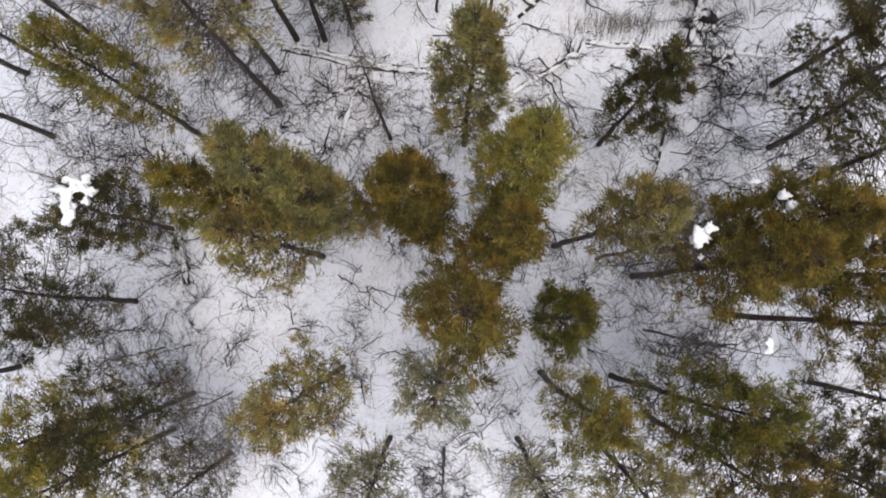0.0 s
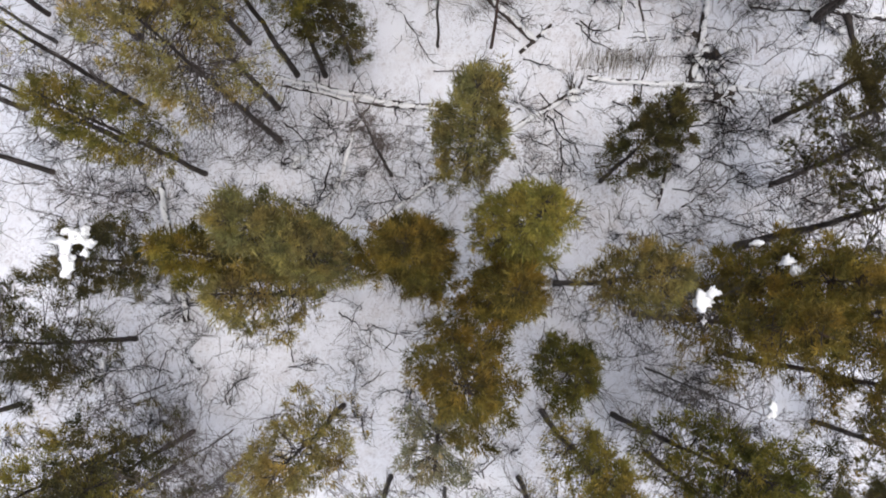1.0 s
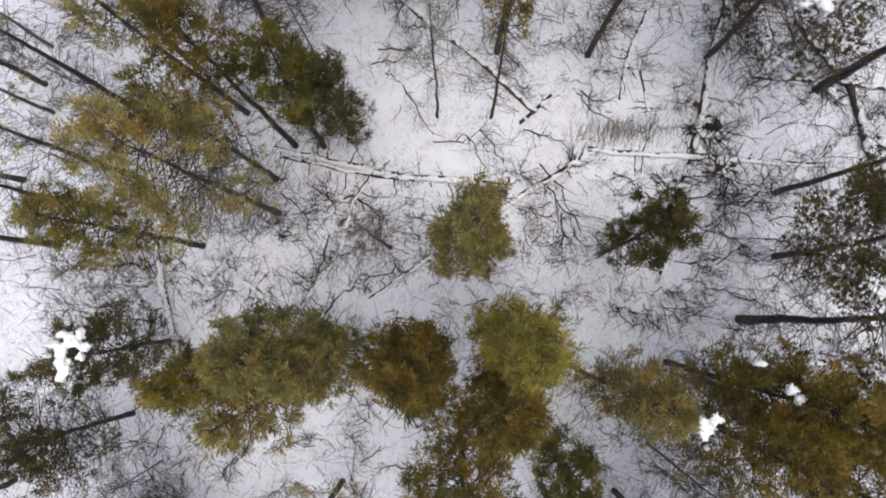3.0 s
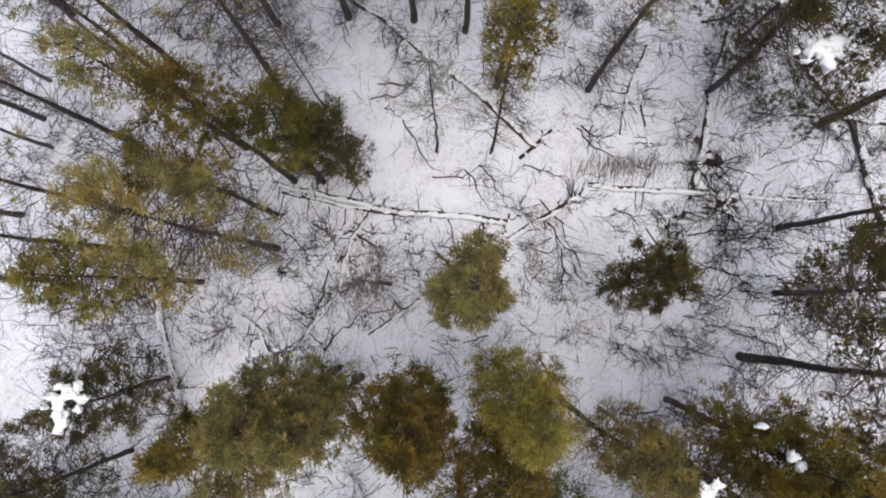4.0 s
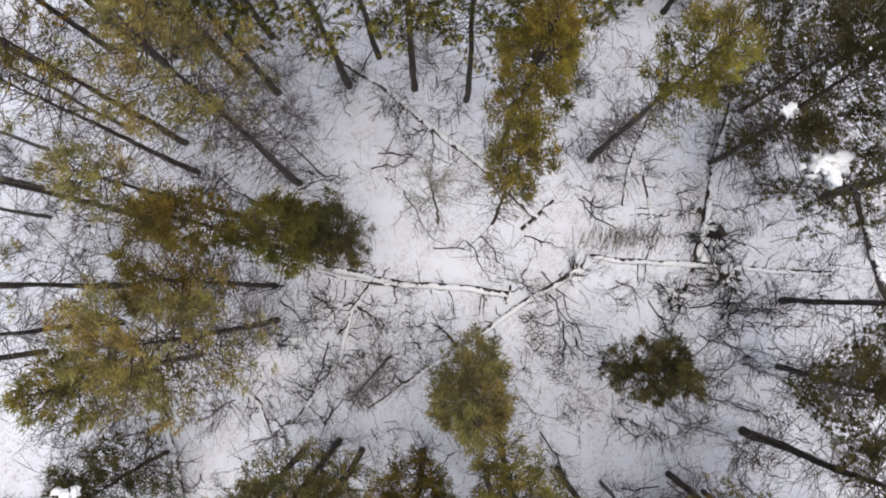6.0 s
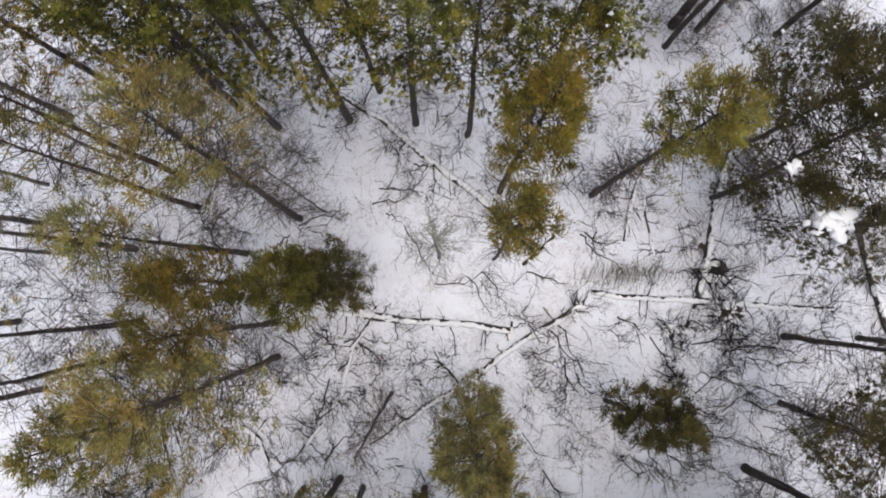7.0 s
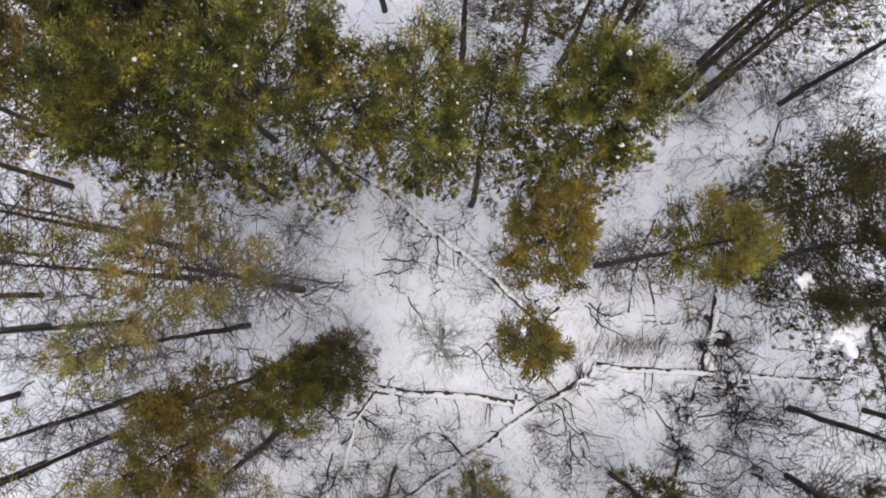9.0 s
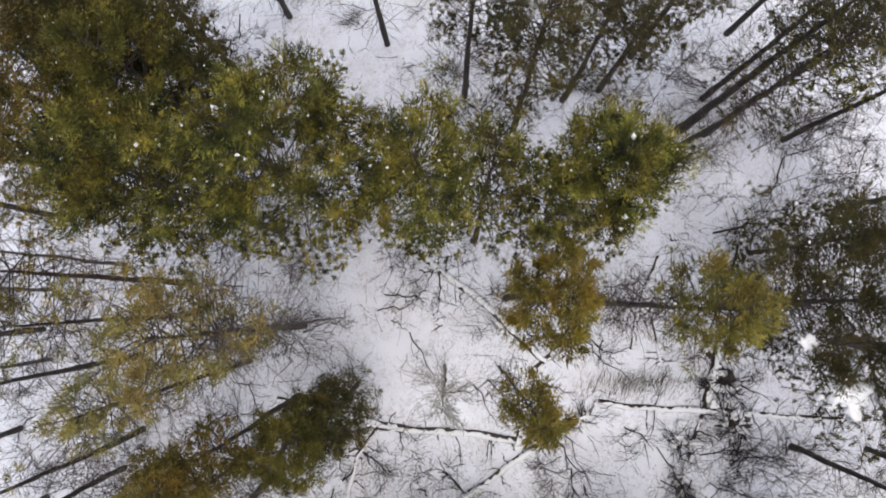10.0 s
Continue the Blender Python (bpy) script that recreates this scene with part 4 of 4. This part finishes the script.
def lying_branch(x, y, u, v, r=0.030):
    """A crooked dead branch on the snow from its broken end to its tip, with side shoots."""
    rng = seeded()
    ob = new("dead_branch")
    ob.location = (x, y, float(gz(x, y)))
    way = np.array([u - x, v - y, 0.0])
    ln = np.linalg.norm(way)
    q = bent(rng, (0, 0, 0), way, 9, 0.035 * ln + 0.012)
    q[:, 2] = gz(q[:, 0] + x, q[:, 1] + y) - ob.location.z + r * 0.7 + np.abs(q[:, 2]) * 0.6
    stem, shoots = Shape(), Shape()
    stem.tube(q, np.linspace(r, r * 0.35, 9) * rng.uniform(0.85, 1.2, 9), 5)
    side = np.array([-way[1], way[0], 0.0]) / ln
    for _ in range(int(3 + 2.5 * ln)):
        k = rng.integers(1, 9)
        e = q[k] + way * rng.uniform(0.1, 0.32) + side * rng.choice([-1, 1]) * rng.uniform(0.12, 0.38) * (0.4 + 0.4 * ln)
        e[2] = q[k][2] + rng.uniform(-0.01, 0.18)
        b = bent(rng, q[k], e, 5, 0.03)
        shoots.tube(b, np.linspace(0.4 * r, 0.16 * r, 5), 3, False)
        shoots.tube(bent(rng, b[2], b[2] + (e - q[k]) * 0.45 + rng.normal(0, 0.08, 3) * np.array([1, 1, 0.4]), 3, 0.02), [0.26 * r, 0.2 * r, 0.12 * r], 3, False)
    part("stem", stem, TWIG, ob, smooth=True)
    part("side_shoot", shoots, TWIG, ob, kind="stuff")
    return tagged(ob, "crooked dark dead branch lying on snow", "branch", "dead branches on the open snow")


for ends in ((-3.2, 15.3, -1.3, 15.1), (-3.5, 14.6, -1.9, 14.9), (-0.8, 11.2, 1.2, 11.7), (1.2, 11.7, 2.2, 10.4), (-2.1, 13.7, -0.8, 11.6), (3.1, 11.7, 4.8, 11.2), (5.6, 13.4, 7.1, 12.9), (6.1, 13.4, 5.9, 12.2), (-7.3, 8.9, -6.2, 7.9), (-6.0, 9.3, -4.9, 7.9), (-4.9, 7.5, -3.4, 7.9), (0.0, 7.2, -0.9, 8.5), (0.2, 7.0, -1.0, 8.0), (6.9, 9.8, 7.9, 9.1)):
    lying_branch(*ends)
for ends in ((5.4, 13.3, 7.3, 11.6), (3.8, 10.2, 5.2, 8.0), (4.1, 9.2, 5.5, 7.3), (0.6, 11.5, 1.6, 9.8), (-2.9, 14.2, -2.2, 13.8), (-0.7, 14.0, -1.2, 13.7)):
    lying_branch(*ends)
for ends in ((9.6, 13.5, 10.7, 13.8), (8.3, 12.4, 9.3, 12.6), (12.1, 12.7, 13.3, 13.2), (13.3, 12.0, 14.2, 12.7), (15.4, 11.9, 16.8, 11.5), (11.3, 8.2, 13.5, 8.7), (12.4, 8.1, 13.2, 7.4), (10.4, 7.5, 12.0, 7.0), (12.2, 6.3, 13.3, 5.9), (13.3, 7.0, 14.5, 6.5), (13.6, 5.5, 14.4, 4.8), (13.9, 4.3, 14.6, 3.5), (8.1, 4.2, 8.5, 3.1), (8.9, 4.1, 10.2, 3.3), (8.9, 4.9, 8.4, 4.5), (9.8, 5.2, 10.7, 5.0), (13.6, 7.7, 15.4, 7.9), (15.6, 8.4, 16.9, 8.2)):
    lying_branch(*ends, 0.024)
for ends in ((-12.1, -0.9, -12.6, -2.6), (-12.5, -3.3, -13.2, -2.1), (-4.8, 0.7, -3.4, -0.1), (-3.4, 0.2, -1.7, -0.3), (-3.8, -2.4, -2.8, -1.8), (-13.6, -1.6, -12.0, -2.0), (-6.9, -1.6, -5.2, -1.5), (-6.7, -1.4, -7.0, -0.1), (8.1, -0.6, 8.6, -1.0), (-3.8, -3.7, -3.4, -4.9), (-15.6, -1.4, -13.5, -1.7)):
    lying_branch(*ends, 0.026)


def undergrowth(seed, count, half, inner, mat, label):
    """Fine twigs and low stems in loose bunches that cover much of the floor."""
    rng = np.random.default_rng(seed)
    s = Shape()
    done = 0
    while done < count:
        cx, cy = rng.uniform(-half, half), rng.uniform(-10, 29)
        if abs(cx) < inner + 2.0 * math.sin(0.7 * cy) or open_snow(cx, cy) and rng.uniform() < 0.8:
            continue
        bunch, heading = rng.integers(3, 18), rng.uniform(0, 6.283)
        spread = rng.uniform(0.15, 0.55)
        for _ in range(bunch):
            x, y = cx + rng.normal(0, spread), cy + rng.normal(0, spread)
            done += 1
            z = float(gz(x, y))
            a, ln = heading + rng.normal(0, 0.9), rng.uniform(0.3, 0.9) * (1.7 if rng.uniform() < 0.25 else 1.0)
            rise = rng.uniform(0.0, 0.9) * ln
            o = np.array([x, y, z + 0.01])
            e = o + np.array([math.cos(a) * ln, math.sin(a) * ln, rise])
            q = bent(rng, o, e, 4, 0.13 * ln)
            q[:, 2] = np.maximum(q[:, 2], z + 0.005)
            k = rng.uniform(0.007, 0.013) * (1.7 if rng.uniform() < 0.25 else 1.0)
            s.tube(q, np.linspace(k, k * 0.45, 4), 3, False)
            for _ in range(rng.integers(1, 4)):
                j = rng.integers(1, 4)
                f = q[j] + (e - o) * rng.uniform(0.2, 0.5) + rng.normal(0, 0.2, 3) * ln
                f[2] = max(f[2], z + 0.01)
                s.tube(np.array([q[j], f]), [k * 0.6, k * 0.3], 3, False)
    return tagged(new("undergrowth", s.mesh("undergrowth", mat)), label, "twigs", kind="stuff")


undergrowth(5, 5600, 21, -9, TWIG, "fine dark twigs and stems covering the snowy floor")
undergrowth(8, 3000, 21, -9, TWIG_BROWN, "thin brown stems and twigs standing in the snow")
undergrowth(6, 2100, 22, 10, TWIG_PURPLE, "dense purplish brush of thin stems under the trees")


def litter():
    """Needles, bark scraps and leaf bits strewn over the snow, thickest under the trees."""
    rng = np.random.default_rng(3)
    s = Shape()
    m = 17000
    x, y = rng.uniform(-22, 22, m), rng.uniform(-11, 30, m)
    thick = np.sin(0.9 * x + 1.3 * np.sin(0.7 * y)) + np.sin(1.1 * y + 1.1 * np.sin(0.8 * x)) + 0.8 * np.sin(2.3 * x + 1.9 * y) + rng.normal(0, 0.9, m)
    for a, b, r in CLEAR:
        thick -= 2.5 * np.exp(-((x - a) ** 2 + (y - b) ** 2) / (r * r))
    keep = thick > 0.1
    x, y = x[keep], y[keep]
    at = np.stack([x, y, gz(x, y) + 0.004], -1)
    flat = np.stack([np.cos(x * 37), np.sin(y * 41), 0.12 + 0 * x], -1)
    s.blades(rng, at, flat, 0.085, 0.026, 0.22)
    return tagged(new("forest_litter", s.mesh("forest_litter", TWIG_PURPLE)), "brown needles, bark scraps and leaf bits on snow", "litter", kind="stuff")


litter()


def dead_grass():
    rng = np.random.default_rng(11)
    s = Shape()
    for cx, cy, sx, sy, m in ((7.3, 11.6, 1.3, 0.45, 300), (0.5, 8.4, 1.5, 0.8, 500), (-5.0, 6.5, 2.0, 1.5, 700), (2.2, 13.5, 1.4, 1.2, 600), (13.0, 17.0, 2.0, 1.5, 500), (-10.0, 16.0, 3.0, 2.0, 700), (4.0, 5.0, 1.5, 1.0, 500), (-9, 0, 2.5, 1.5, 600)):
        x, y = rng.normal(cx, sx, m), rng.normal(cy, sy, m)
        at = np.stack([x, y, gz(x, y) - 0.02], -1)
        s.blades(rng, at, np.tile([0, 0, 1.0], (m, 1)), 0.38, 0.014, 0.28)
    x, y = rng.normal(7.2, 1.1, 420), rng.normal(11.35, 0.25, 420)
    s.blades(rng, np.stack([x, y, gz(x, y) - 0.02], -1), np.tile([0.05, 0.75, 0.6], (420, 1)), 0.75, 0.022, 0.12)
    return tagged(new("dead_grass", s.mesh("dead_grass", GRASS)), "dry straw-coloured grass stalks poking through the snow", "grass", kind="stuff")


dead_grass()


def forest_edge():
    """Dull pines behind the far row and more low leafless growth."""
    conifer(-7.76, 21.82, 13.5, 1.3, 7.0, "dark", tufted=True, dens=1.2, dead=50, crumbs=20)
    conifer(-9.35, 21.66, 14.0, 1.4, 7.0, "dark", tufted=True, dens=1.1, dead=40, crumbs=10)
    for x, y, h in ((-12.96, 4.92, 3.5), (-14.85, 5.61, 4.0), (-9.22, 4.71, 2.6), (-6.88, 3.80, 3.0), (15.39, 2.09, 4.0), (11.39, 3.19, 3.0)):
        bare_tree(x, y, h, 1.2, 0.5, stem=0.03, limbs=24, twigs=TWIG_BROWN, label="low bushy leafless tree with brown twigs")


forest_edge()
